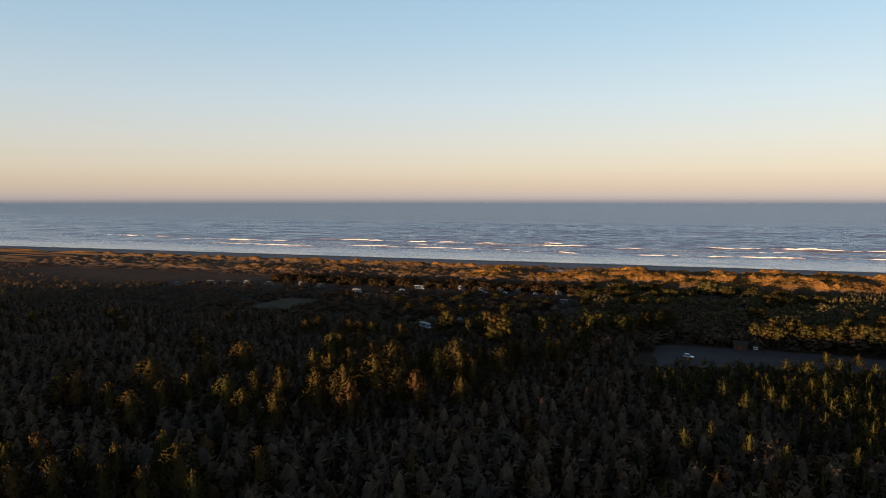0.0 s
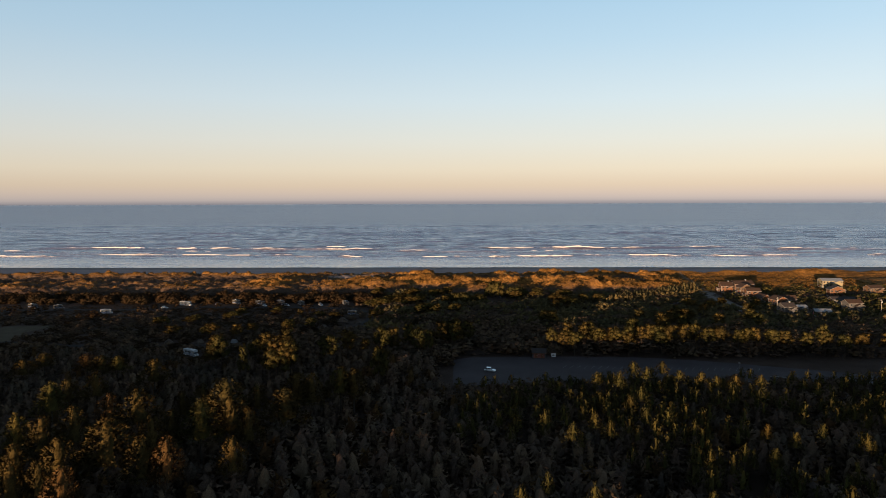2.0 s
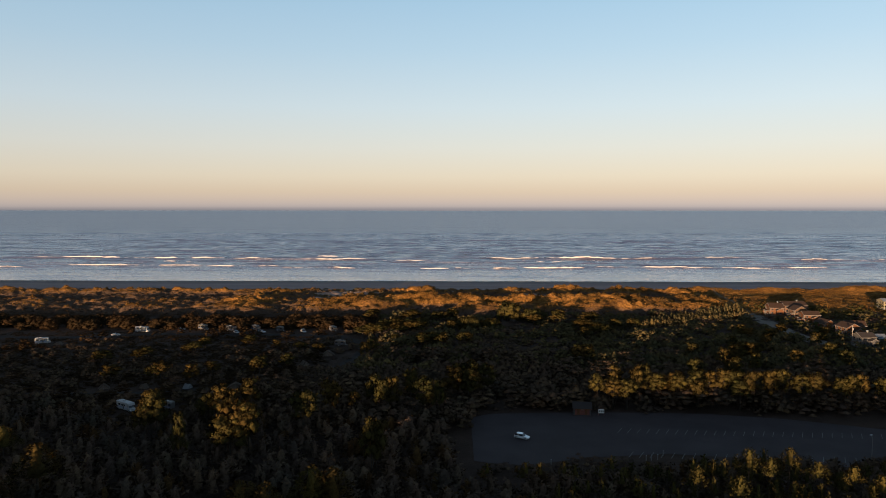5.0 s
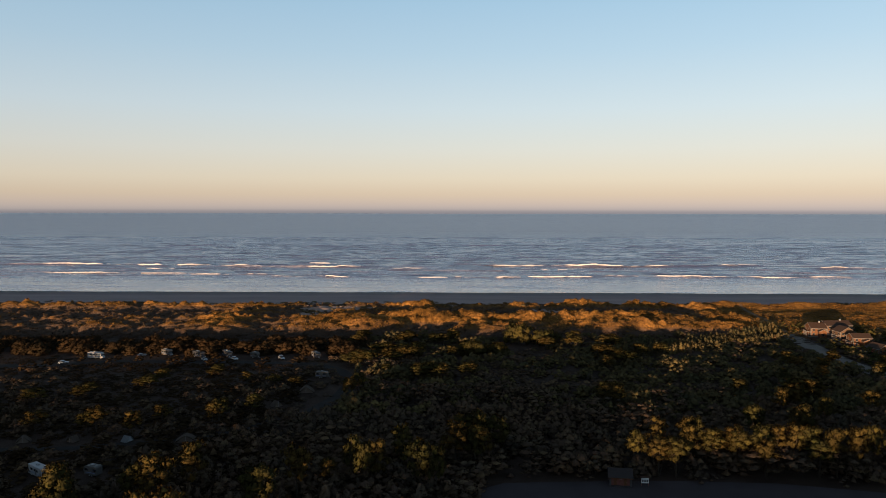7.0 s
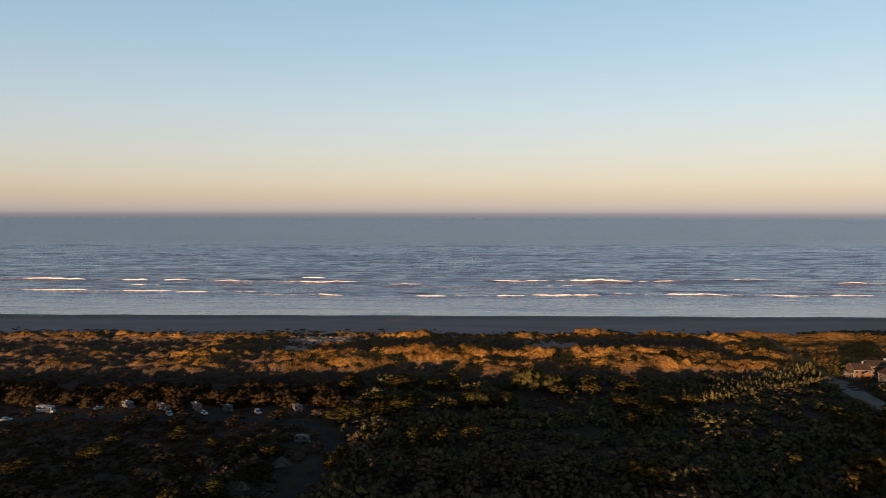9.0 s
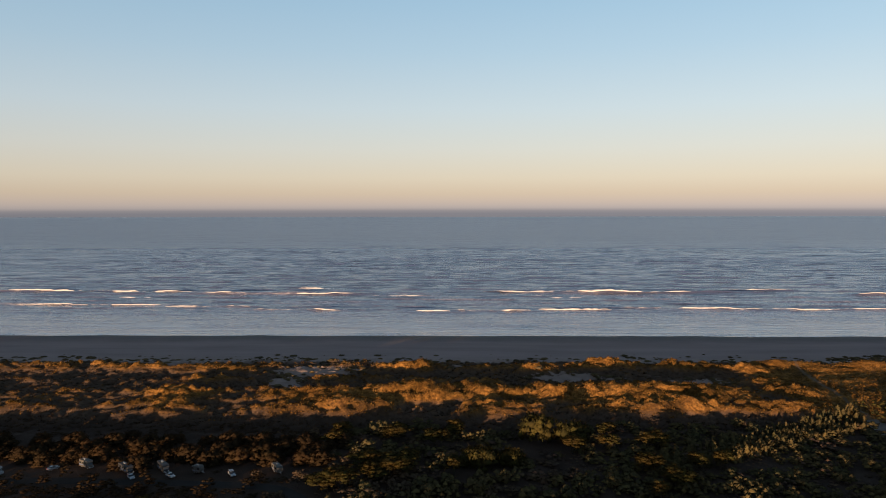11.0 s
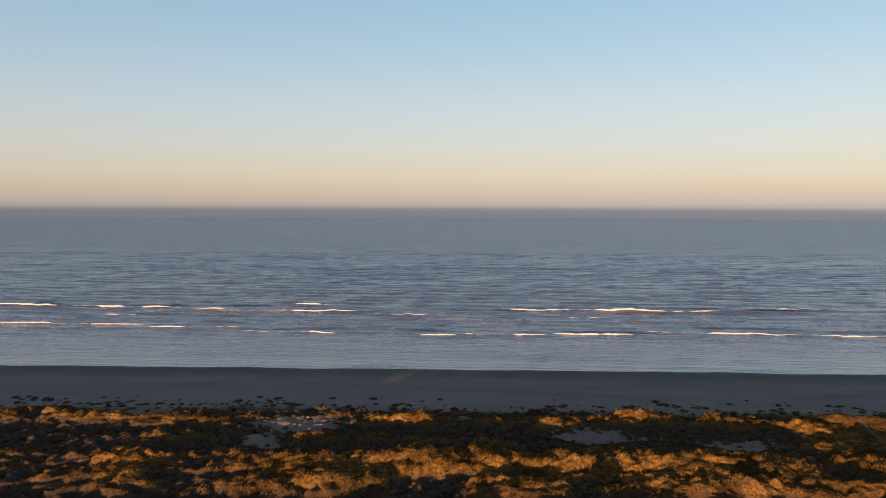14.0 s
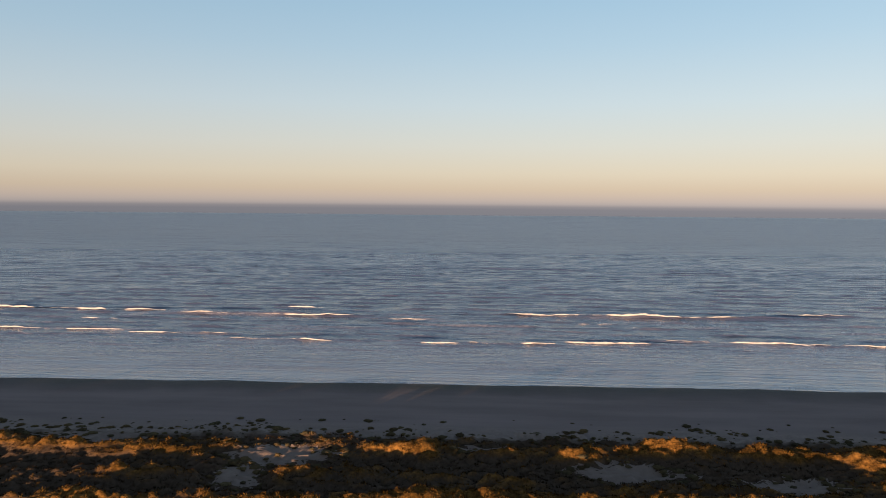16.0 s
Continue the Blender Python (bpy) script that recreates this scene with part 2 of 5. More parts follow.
def gravel_material(name, lo, hi):
    k = Mat(name, hi, 0.95, 0, 0.05)
    v = k.where()
    both = k.math("ADD", k.math("MULTIPLY", k.noise(v, 0.2, 5), 0.6), k.math("MULTIPLY", k.noise(v, 6.0, 3), 0.4))
    k.put(k.ramp(both, (0.35, lo), (0.65, hi)), "Base Color")
    k.bump(k.noise(v, 5.0, 3), 0.4, 0.03)
    return k.m


M_GROUND, M_SEA, M_FOAM, M_ASPHALT = ground_material(), sea_material(), foam_material(), asphalt_material()
M_SAND = gravel_material("dry_sand", (0.15, 0.108, 0.092), (0.215, 0.158, 0.135))
M_SANDROAD = gravel_material("sandy_gravel", (0.085, 0.070, 0.060), (0.14, 0.118, 0.10))
M_TRAIL = gravel_material("trodden_sand", (0.07, 0.044, 0.026), (0.12, 0.076, 0.044))
M_CAMPROAD = gravel_material("grey_gravel", (0.016, 0.013, 0.012), (0.028, 0.024, 0.022))
M_FIELD = gravel_material("mown_grass", (0.036, 0.027, 0.016), (0.056, 0.043, 0.026))


# ---- shapes ----
LATTICE = np.random.RandomState(7).rand(256, 256)


def value_noise(x, y):
    x, y = np.asarray(x, float), np.asarray(y, float)
    i, j = np.floor(x).astype(int), np.floor(y).astype(int)
    u, v = x - i, y - j
    u, v = u * u * (3 - 2 * u), v * v * (3 - 2 * v)
    i0, i1, j0, j1 = i & 255, (i + 1) & 255, j & 255, (j + 1) & 255
    return (LATTICE[i0, j0] * (1 - u) + LATTICE[i1, j0] * u) * (1 - v) + (LATTICE[i0, j1] * (1 - u) + LATTICE[i1, j1] * u) * v


def fbm(x, y, octaves=4, gain=0.5):
    total, amp, norm = 0, 1.0, 0
    for n in range(octaves):
        total = total + amp * value_noise(np.asarray(x) * 2**n + 17.3 * n, np.asarray(y) * 2**n + 5.1 * n)
        norm += amp
        amp *= gain
    return total / norm


def smooth(v, lo, hi):
    s = np.clip((np.asarray(v, float) - lo) / (hi - lo), 0, 1)
    return s * s * (3 - 2 * s)


# mounds of the dune field: x, y, height, half-length, half-depth
MOUNDS = (
    (-182, 664, 6.0, 26, 8), (-150, 657, 5.0, 20, 7), (-85, 668, 7.5, 9, 6), (-44, 667, 9.0, 14, 7), (-8, 668, 9.0, 11, 6), (32, 659, 9.0, 15, 6),
    (80, 675, 9.0, 17, 7), (122, 667, 6.5, 22, 8), (162, 658, 6.5, 22, 9),
    (232, 640, 4.5, 50, 28), (-50, 600, 6.0, 50, 9), (86, 604, 7.0, 46, 11), (-165, 608, 2.0, 30, 10), (-75, 584, 4.0, 22, 9),
)
# bare sand pans between them: x, y, half-length, half-depth
PANS = ((-106, 670, 27, 14), (-119, 645, 12, 15), (-13, 678, 14, 6), (52, 655, 27, 12), (119, 644, 23, 11), (-205, 692, 38, 9))


def ground_z(x, y):
    """The height of the land: a flat inland shelf, dune ridges along the shore, the beach, the sea bed."""
    x, y = np.asarray(x, float), np.asarray(y, float)
    inland = 4.4 + 0.5 * (fbm(x / 70, y / 70, 3) - 0.5)
    run = y + 7 * (fbm(x / 45, x * 0 + 6.2, 3) - 0.5)
    beach = np.interp(run, (700, 726, 760, 820, 960, 1400), (3.4, 2.6, 1.7, 0.0, -3.0, -6.0))
    z = inland + (beach - inland) * smooth(y, 690, 730)
    toe = 720 + 10 * (fbm(x / 60, x * 0 + 3.3, 3) - 0.5) - 14 * smooth(np.abs(x), 140, 260)
    field = smooth(y, 540, 572) * (1 - smooth(y, toe - 22, toe + 4))
    d = 0
    for n, (yc, h, wide, seed) in enumerate(((677, 7.5, 11, 1.7), (640, 3.5, 10, 9.1), (610, 6.5, 11, 4.4), (587, 6.5, 9, 6.6))):
        line = yc + 16 * (fbm(x / 80, x * 0 + seed, 3) - 0.5)
        crest = h * np.clip(1.75 * fbm(x / 34, x * 0 + seed + 20, 3) - 0.25, 0.05, 1.4)
        if n == 0:
            crest = crest * (0.35 + 0.65 * smooth(np.abs(x), 190, 230))
        off = (y - line) / wide
        d = d + crest * np.exp(-np.where(off > 0, off * 0.9, off) ** 2)
    for mx, my, h, rx, ry in MOUNDS:
        d = d + h * 0.9 * np.exp(-(((x - mx) / rx) ** 2) - ((y - my - 7) / ry) ** 2)
    d = 14 * (1 - np.exp(-d / 11.0))
    east = smooth(x, 150, 186) * (1 - smooth(x, 420, 520))
    d = d + 1.2 * smooth(y, 574, 592) * (1 - smooth(y, 618, 640)) * smooth(x, -60, -30)
    d = d * (1 - 0.75 * east) + 1.6 * east * smooth(y, 580, 625) * (1 - smooth(y, 676, 706)) + east * (2.4 + 4.5 * (fbm(x / 22, x * 0 + 37, 2) - 0.35)) * np.exp(-(((y - 682 - 8 * (fbm(x / 50, x * 0 + 31, 2) - 0.5)) / 9) ** 2))
    d = d * (1 - 0.5 * smooth(-x, 120, 210))
    pan = 0
    for px_, py_, rx, ry in PANS:
        pan = pan + np.exp(-((((x - px_) / rx) ** 2 + ((y - py_) / ry) ** 2) ** 1.5) * 0.9)
    pan = np.clip(pan, 0, 1)
    d = d * (1 - 0.75 * pan)
    d = np.maximum(d, 3.8 * np.exp(-(((y - 675) / 10) ** 2)))
    field = field * (1 - 0.6 * pan)
    ridged = 1 - np.abs(2 * fbm(x / 15, y / 9, 3, 0.55) - 1) * 1.6
    rough = (ridged - 0.62) * 3.6 + (np.abs(2 * fbm(x / 13 + 5, y / 8, 3, 0.55) - 1) - 0.25) * 2.6 + (fbm(x / 4.2, y / 3.2, 2, 0.6) - 0.5) * 1.6 + (np.abs(2 * fbm(x / 6.5 + 9, y / 4.6, 2, 0.5) - 1) - 0.25) * 2.6
    return z + field * (d + rough * (1 - 0.7 * east))


def grid_mesh(name, xs, ys, height, material):
    gx, gy = np.meshgrid(xs, ys)
    co = np.stack([gx, gy, height(gx, gy)], -1).reshape(-1, 3)
    nx, ny = len(xs), len(ys)
    i = (np.arange(ny - 1)[:, None] * nx + np.arange(nx - 1)[None]).ravel()
    faces = np.stack([i, i + 1, i + nx + 1, i + nx], -1)
    return mesh_object(name, co, faces, material)


def mesh_data(name, co, faces, materials, which=None, smooth_faces=False, normals=None):
    me = bpy.data.meshes.new(name)
    n, k = faces.shape
    me.vertices.add(len(co))
    me.vertices.foreach_set("co", np.asarray(co, np.float32).ravel())
    me.loops.add(n * k)
    me.loops.foreach_set("vertex_index", faces.astype(np.int32).ravel())
    me.polygons.add(n)
    me.polygons.foreach_set("loop_start", np.arange(0, n * k, k, dtype=np.int32))
    me.polygons.foreach_set("loop_total", np.full(n, k, np.int32))
    for m in materials:
        me.materials.append(m)
    if which is not None:
        me.polygons.foreach_set("material_index", np.asarray(which, np.int32))
    me.update(calc_edges=True)
    me.polygons.foreach_set("use_smooth", np.full(n, smooth_faces))
    if normals is not None:
        me.attributes.new("custom_normal", "FLOAT_VECTOR", "POINT").data.foreach_set("vector", np.asarray(normals, np.float32).ravel())
        me.update()
    return me


def mesh_object(name, co, faces, material, smooth_faces=True, normals=None):
    return new(name, mesh_data(name, co, faces, [material], None, smooth_faces, normals))


def steps(*spans):
    """Grid lines from (start, end, step) spans."""
    out = []
    for lo, hi, step in spans:
        out += list(np.arange(lo, hi, step))
    return np.array(out + [spans[-1][1]])


def part(name, bm, material, parent=None, label=""):
    me = bpy.data.meshes.new(name)
    bm.to_mesh(me)
    bm.free()
    me.materials.append(material)
    ob = new(name, me)
    if parent is not None:
        ob.parent = parent
    return tagged(ob, label)


def box(bm, x, y, z, sx, sy, sz, bevel=0.0, turn=None):
    """Adds a box centred at x, y with its foot at z; bevelled edges where asked."""
    made = bmesh.ops.create_cube(bm, size=1.0)["verts"]
    bmesh.ops.scale(bm, vec=(sx, sy, sz), verts=made)
    if bevel:
        edges = list({e for v in made for e in v.link_edges})
        made = [v for v in bmesh.ops.bevel(bm, geom=edges, offset=bevel, segments=2, affect="EDGES", profile=0.5)["verts"]]
    if turn is not None:
        bmesh.ops.transform(bm, matrix=turn, verts=made)
    bmesh.ops.translate(bm, vec=(x, y, z + sz / 2), verts=made)
    return bm


def one_box(*args, **kw):
    return box(bmesh.new(), *args, **kw)


def prism(outline, depth, axis="y"):
    """An outline of (a, z) pairs drawn out to a depth along an axis, centred."""
    bm = bmesh.new()
    def at(a, z, d):
        return (a, d, z) if axis == "y" else (d, a, z)
    near = [bm.verts.new(at(a, z, -depth / 2)) for a, z in outline]
    far = [bm.verts.new(at(a, z, depth / 2)) for a, z in outline]
    n = len(outline)
    bm.faces.new(near), bm.faces.new(far[::-1])
    for i in range(n):
        bm.faces.new((near[i], far[i], far[(i + 1) % n], near[(i + 1) % n]))
    bmesh.ops.recalc_face_normals(bm, faces=bm.faces)
    return bm


def tube(bm, x, y, z, r0, r1, h, sides=10):
    m = Matrix.Translation((x, y, z + h / 2))
    bmesh.ops.create_cone(bm, cap_ends=True, segments=sides, radius1=r0, radius2=r1, depth=h, matrix=m)
    return bm


def draped(name, rows, lift, material):
    """A road or lot laid on the land: rows of (left, right) points with a few columns between."""
    co, cols = [], 9
    for (ax, ay), (bx, by) in rows:
        for c in range(cols):
            f = c / (cols - 1)
            co.append((ax + (bx - ax) * f, ay + (by - ay) * f))
    co = np.array(co)
    z = ground_z(co[:, 0], co[:, 1]) + lift
    co = np.column_stack([co, z])
    i = (np.arange(len(rows) - 1)[:, None] * cols + np.arange(cols - 1)[None]).ravel()
    return mesh_object(name, co, np.stack([i, i + 1, i + cols + 1, i + cols], -1), material)


def ribbon_rows(points, width, step=4.0):
    """Left and right edges along a smooth line through points."""
    p = np.array(points, float)
    t = np.arange(len(p))
    fine = np.linspace(0, len(p) - 1, max(8, int(np.hypot(*np.diff(p, axis=0).T).sum() / step)))
    cx, cy = np.interp(fine, t, p[:, 0]), np.interp(fine, t, p[:, 1])
    for _ in range(6):
        cx[1:-1], cy[1:-1] = (cx[:-2] + cx[1:-1] * 2 + cx[2:]) / 4, (cy[:-2] + cy[1:-1] * 2 + cy[2:]) / 4
    dx, dy = np.gradient(cx), np.gradient(cy)
    n = np.hypot(dx, dy)
    w = width / 2 * (1 + 0.12 * (value_noise(fine * 2.1, fine * 0 + 4) - 0.5))
    nx, ny = -dy / n * w, dx / n * w
    return [((x + a, y + b), (x - a, y - b)) for x, y, a, b in zip(cx, cy, nx, ny)]


# ---- land, sea ----
ground = grid_mesh(
    "ground",
    steps((-4900, -1500, 200), (-1500, -700, 40), (-700, -430, 5), (-430, -270, 2.2), (-270, 220, 1.25), (220, 340, 2.2), (340, 700, 6), (700, 1500, 40), (1500, 4900, 200)),
    steps((-2400, -300, 150), (-300, 530, 12), (530, 548, 3), (548, 726, 1.15), (726, 732, 3), (732, 830, 5), (830, 1400, 40)),
    ground_z, M_GROUND)
tagged(ground, "sandy coastal ground with forest floor, grassy dunes and a dark flat beach", "ground", kind="structure")


# breaking crests: x from, x to, y, height
WAVES = (
    (-640, -300, 1118, 1.9), (-335, -140, 1096, 1.8), (-226, -176, 1150, 1.6), (16, 282, 1112, 2.1), (330, 420, 1135, 1.6),
    (-520, -335, 1000, 1.3), (-334, -240, 985, 1.4), (-232, -138, 962, 1.4), (-60, -24, 958, 1.1), (-17, 60, 960, 1.5), (66, 143, 966, 1.5),
    (160, 300, 972, 1.4), (310, 440, 968, 1.3), (-900, -660, 1060, 1.8), (-800, -560, 975, 1.4), (-1150, -930, 1110, 1.8),
    (470, 640, 1090, 1.8), (90, 130, 1065, 1.2), (-420, -380, 1060, 1.2), (540, 760, 980, 1.4), (-120, -60, 1080, 1.0),
)


def wave_line(x, x0, x1, y):
    """How a crest winds along the shore."""
    return y - 0.035 * (x - (x0 + x1) / 2) + 12 * (fbm(x / 80, x * 0 + y / 7, 3) - 0.5) + 2.4 * (fbm(x / 9, x * 0 + y, 2) - 0.5)


def sea_z(x, y):
    """Long low swell that steepens towards the bars; the far rim lifts to where the round earth's horizon shows."""
    r = np.hypot(x, y)
    way = y + 0.05 * x
    swell = 0
    for n, (length, high, seed) in enumerate(((34, 0.95, 3), (21, 0.68, 11), (13, 0.38, 23))):
        phase = way / length + 1.3 * fbm(x / (length * 3.5) + seed, way / (length * 4), 3)
        p, face = phase % 1.0, 3.4 / length
        crest = smooth(p, 0.5 - face, 0.5) * (1 - smooth(p, 0.5, 0.95))
        swell = swell + high * crest * np.clip(3.4 * fbm(x / (length * 0.9) + 50 + seed, way / (length * 0.9), 2) - 0.85, 0.06, 1)
    swell = swell * smooth(y, 880, 1000)
    bars = np.exp(-((y - 965 - 10 * (fbm(x / 90, x * 0 + 2, 3) - 0.5)) / 5) ** 2) * np.clip(3.0 * fbm(x / 60, x * 0 + 8, 2) - 1.1, 0, 1)
    bars2 = np.exp(-((y - 1105 - 24 * (fbm(x / 160, x * 0 + 12, 3) - 0.5)) / 6) ** 2) * np.clip(3.0 * fbm(x / 80, x * 0 + 5, 2) - 1.2, 0, 1)
    for x0, x1, yc, h in WAVES:
        reach = 0.22 * (x1 - x0) + 14
        off = y - wave_line(x, x0, x1, yc)
        along = smooth(x, x0 - reach, x0 + 6) * (1 - smooth(x, x1 - 6, x1 + reach))
        swell = swell + 0.62 * h * along * np.exp(-np.where(off < 0, off / 2.4, off / 7.0) ** 2)
    return 0.02 + swell * (1 - smooth(y, 2200, 2900)) + 1.2 * bars + 1.7 * bars2 + 47 * np.clip((r - 2300) / 2650, 0, 1) ** 2


water = grid_mesh(
    "water",
    steps((-4800, -2400, 300), (-2400, -720, 40), (-720, 620, 8), (620, 2400, 40), (2400, 4800, 300)),
    steps((790, 1300, 1.8), (1300, 1700, 2.6), (1700, 2100, 5), (2100, 2900, 9), (2900, 4900, 125)),
    sea_z, M_SEA)
tagged(water, "grey-blue ocean with low swell and thin foam near the shore", "ocean", kind="structure")


def sand_pan(cx, cy, rx, ry):
    """A wind-blown sheet of bare sand with a ragged rim."""
    n, m = 72, 9
    ang = np.linspace(0, 2 * math.pi, n, endpoint=False)
    rim = 0.8 + 0.9 * (fbm(np.cos(ang) * 2.6 + cx, np.sin(ang) * 2.6 + cy, 3) - 0.4) + 0.5 * (fbm(np.cos(ang) * 9 + cx, np.sin(ang) * 9 + cy, 3) - 0.5)
    f = np.linspace(0.02, 1, m)[:, None]
    px_, py_ = cx + np.cos(ang) * rx * rim * f, cy + np.sin(ang) * ry * rim * f
    co = np.stack([px_, py_, ground_z(px_, py_) + 0.22 - 0.25 * f**3], -1).reshape(-1, 3)
    i, j = np.meshgrid(np.arange(m - 1), np.arange(n), indexing="ij")
    i, j = i.ravel(), j.ravel()
    return mesh_object("sand_pan", co, np.stack([i * n + j, (i + 1) * n + j, (i + 1) * n + (j + 1) % n, i * n + (j + 1) % n], -1), M_SAND)


for place in PANS:
    tagged(sand_pan(*place), "bare grey sand blown out between grassy dunes", "sand", kind="structure")


def breaking_wave(x0, x1, y, height):
    """A rolling crest: a ragged lip that comes and goes, with a thin apron that trails to seaward."""
    n = max(12, int((x1 - x0) / 1.6))
    x = np.linspace(x0, x1, n)
    s = np.sin(np.linspace(0, math.pi, n)) ** 0.5
    h = height * s * np.clip(4.2 * fbm(x / 26, x * 0 + y, 3) - 1.55, -0.3, 1.0) * (0.6 + 0.8 * fbm(x / 2.5, x * 0 + y + 9, 2))
    line = wave_line(x, x0, x1, y)
    base = sea_z(x, line)
    wide = 0.25 + 0.75 * np.clip(h / height, 0, 1)
    prof = ((-1.2, -0.1), (-0.95, 0.42), (-0.5, 0.9), (0.1, 1.0), (0.8, 0.5), (1.9, 0.14), (2.8, -0.12))
    co = np.concatenate([np.column_stack([x, line + dy * wide * height, base + dz * h - 0.05]) for dy, dz in prof])
    i = (np.arange(len(prof) - 1)[:, None] * n + np.arange(n - 1)[None]).ravel()
    ob = mesh_object("breaking_wave", co, np.stack([i, i + 1, i + n + 1, i + n], -1), M_FOAM)
    return tagged(ob, "long white foaming crest breaking on the grey sea", "wave", "waves breaking off the beach")


for x0, x1, y, h in WAVES:
    breaking_wave(x0, x1, y, 0.78 * h)

# ---- plan of the cleared ground ----
LOT = ((-12, 306, 346), (-6, 304, 351), (4, 303, 352), (20, 309, 353), (45, 313, 354), (70, 309, 353), (95, 302, 347), (130, 297, 333), (165, 292, 318), (190, 290, 302))
ROAD = ((178, 474), (175, 495), (174.5, 512), (178, 548), (180.5, 578))
TRAIL = ((180, 576), (184, 600), (188, 640), (194, 680), (200, 712))
CAMP_ROAD = ((-330, 480), (-280, 488), (-215, 487), (-185, 500), (-150, 499), (-116, 498), (-84, 495), (-70, 482), (-63, 462), (-64, 440), (-72, 415))
LOOP_ROAD = ((-72, 415), (-100, 388), (-140, 376), (-190, 372), (-250, 385), (-300, 420))


def lot_edge(x, n):
    return np.interp(x, [r[0] for r in LOT], [r[n] for r in LOT])


def in_lot(x, y, margin=0.0):
    return (x > LOT[0][0] - margin) & (x < LOT[-1][0] + margin) & (y > lot_edge(x, 1) - margin) & (y < lot_edge(x, 2) + margin)


def near_line(x, y, points, reach):
    hit = np.zeros(np.shape(x), bool)
    for (ax, ay), (bx, by) in zip(points, points[1:]):
        dx, dy = bx - ax, by - ay
        t = np.clip(((x - ax) * dx + (y - ay) * dy) / (dx * dx + dy * dy), 0, 1)
        hit |= np.hypot(x - ax - t * dx, y - ay - t * dy) < reach
    return hit


lot_x = np.linspace(LOT[0][0], LOT[-1][0], 60)
parking_lot = draped("parking_lot", [((x, float(lot_edge(x, 1))), (x, float(lot_edge(x, 2)))) for x in lot_x], 0.06, M_ASPHALT)
tagged(parking_lot, "worn dark asphalt parking lot with faded stall lines", "parking lot", kind="structure")
road = draped("road", ribbon_rows(ROAD, 11), 0.06, M_SANDROAD)
tagged(road, "pale sandy gravel road that ends at the dunes", "road", kind="structure")
trail = draped("footpath", ribbon_rows(TRAIL, 2.0, 1.5), 0.10, M_TRAIL)
tagged(trail, "narrow sandy footpath through the dune grass", "path", kind="structure")
camp_road = draped("campground_road", ribbon_rows(CAMP_ROAD, 5.5), 0.07, M_CAMPROAD)
tagged(camp_road, "grey gravel road winding through the campground", "road", kind="structure")
loop_road = draped("loop_road", ribbon_rows(LOOP_ROAD, 3.6), 0.05, M_CAMPROAD)
tagged(loop_road, "narrow gravel loop road between low pines", "road", kind="structure")
FIELD = [((-272, 380 + 6 * n), (-245 + 4 * math.sin(n), 384 + 6 * n)) for n in range(9)]
field = draped("meadow", FIELD, 0.05, M_FIELD)
tagged(field, "small mown grass clearing among dark scrub", "meadow", kind="structure")

M_LINE = simple("faded_paint", (0.12, 0.12, 0.115), 0.8, vary=0.35)
for row, (ya, x0, x1) in enumerate(((312, 34, 150), (334, 36, 120))):
    for k in range(int((x1 - x0) / 3.0)):
        x = x0 + 3.0 * k
        bm = bmesh.new()
        box(bm, 0, 0, 0, 0.13, 5.2, 0.012, turn=pose(0, 0, 0, 0, 0, -28))
        line = part("stall_line", bm, M_LINE, parking_lot)
        line.location = (x, ya - 0.06 * (x - x0), float(ground_z(x, ya)) + 0.075)

# ---- vehicles, camp gear, buildings ----
M_WHITE = simple("white_gelcoat", (0.21, 0.207, 0.207), 0.55, vary=0.08)
M_CREAM = simple("cream_gelcoat", (0.06, 0.055, 0.051), 0.55, vary=0.1)
M_PEWTER = simple("pewter_gelcoat", (0.026, 0.026, 0.029), 0.55, vary=0.1)
M_SILVER = simple("silver_paint", (0.62, 0.64, 0.66), 0.25, 0.3, vary=0.05)
M_GREY = simple("grey_paint", (0.22, 0.23, 0.25), 0.35, 0.2, vary=0.1)
M_RED = simple("red_paint", (0.30, 0.03, 0.03), 0.4, vary=0.1)
M_BLUE = simple("blue_stripe", (0.06, 0.10, 0.22), 0.4, vary=0.1)
M_GLASS = simple("dark_glass", (0.015, 0.018, 0.022), 0.06, vary=0.05)
M_TYRE = simple("tyre_rubber", (0.02, 0.02, 0.02), 0.9, vary=0.2)
M_RIM = simple("alloy", (0.5, 0.5, 0.52), 0.3, 0.9, vary=0.1)
M_LAMP = simple("lamp_lens", (0.6, 0.6, 0.58), 0.15, vary=0.05)
M_TAIL = simple("tail_lens", (0.35, 0.02, 0.02), 0.2, vary=0.05)
M_CANVAS = simple("pale_canvas", (0.10, 0.076, 0.06), 0.9, vary=0.15)
M_BLUETARP = simple("blue_tarp", (0.17, 0.18, 0.19), 0.7, vary=0.15)


def wheels(thing, xs, half, r, w=0.24):
    for x in xs:
        for s in (-1, 1):
            bm = bmesh.new()
            bmesh.ops.create_cone(bm, cap_ends=True, segments=16, radius1=r, radius2=r, depth=w, matrix=pose(0, 0, 0, 90))
            bmesh.ops.bevel(bm, geom=[e for e in bm.edges], offset=0.03, segments=1, affect="EDGES")
            tyre = part("wheel", bm, M_TYRE, thing)
            tyre.location = (x, s * half, r)
            rim = bmesh.new()
            bmesh.ops.create_cone(rim, cap_ends=True, segments=10, radius1=r * 0.62, radius2=r * 0.5, depth=0.06, matrix=pose(0, s * (w / 2), 0, -90 * s))
            part("rim", rim, M_RIM, tyre)


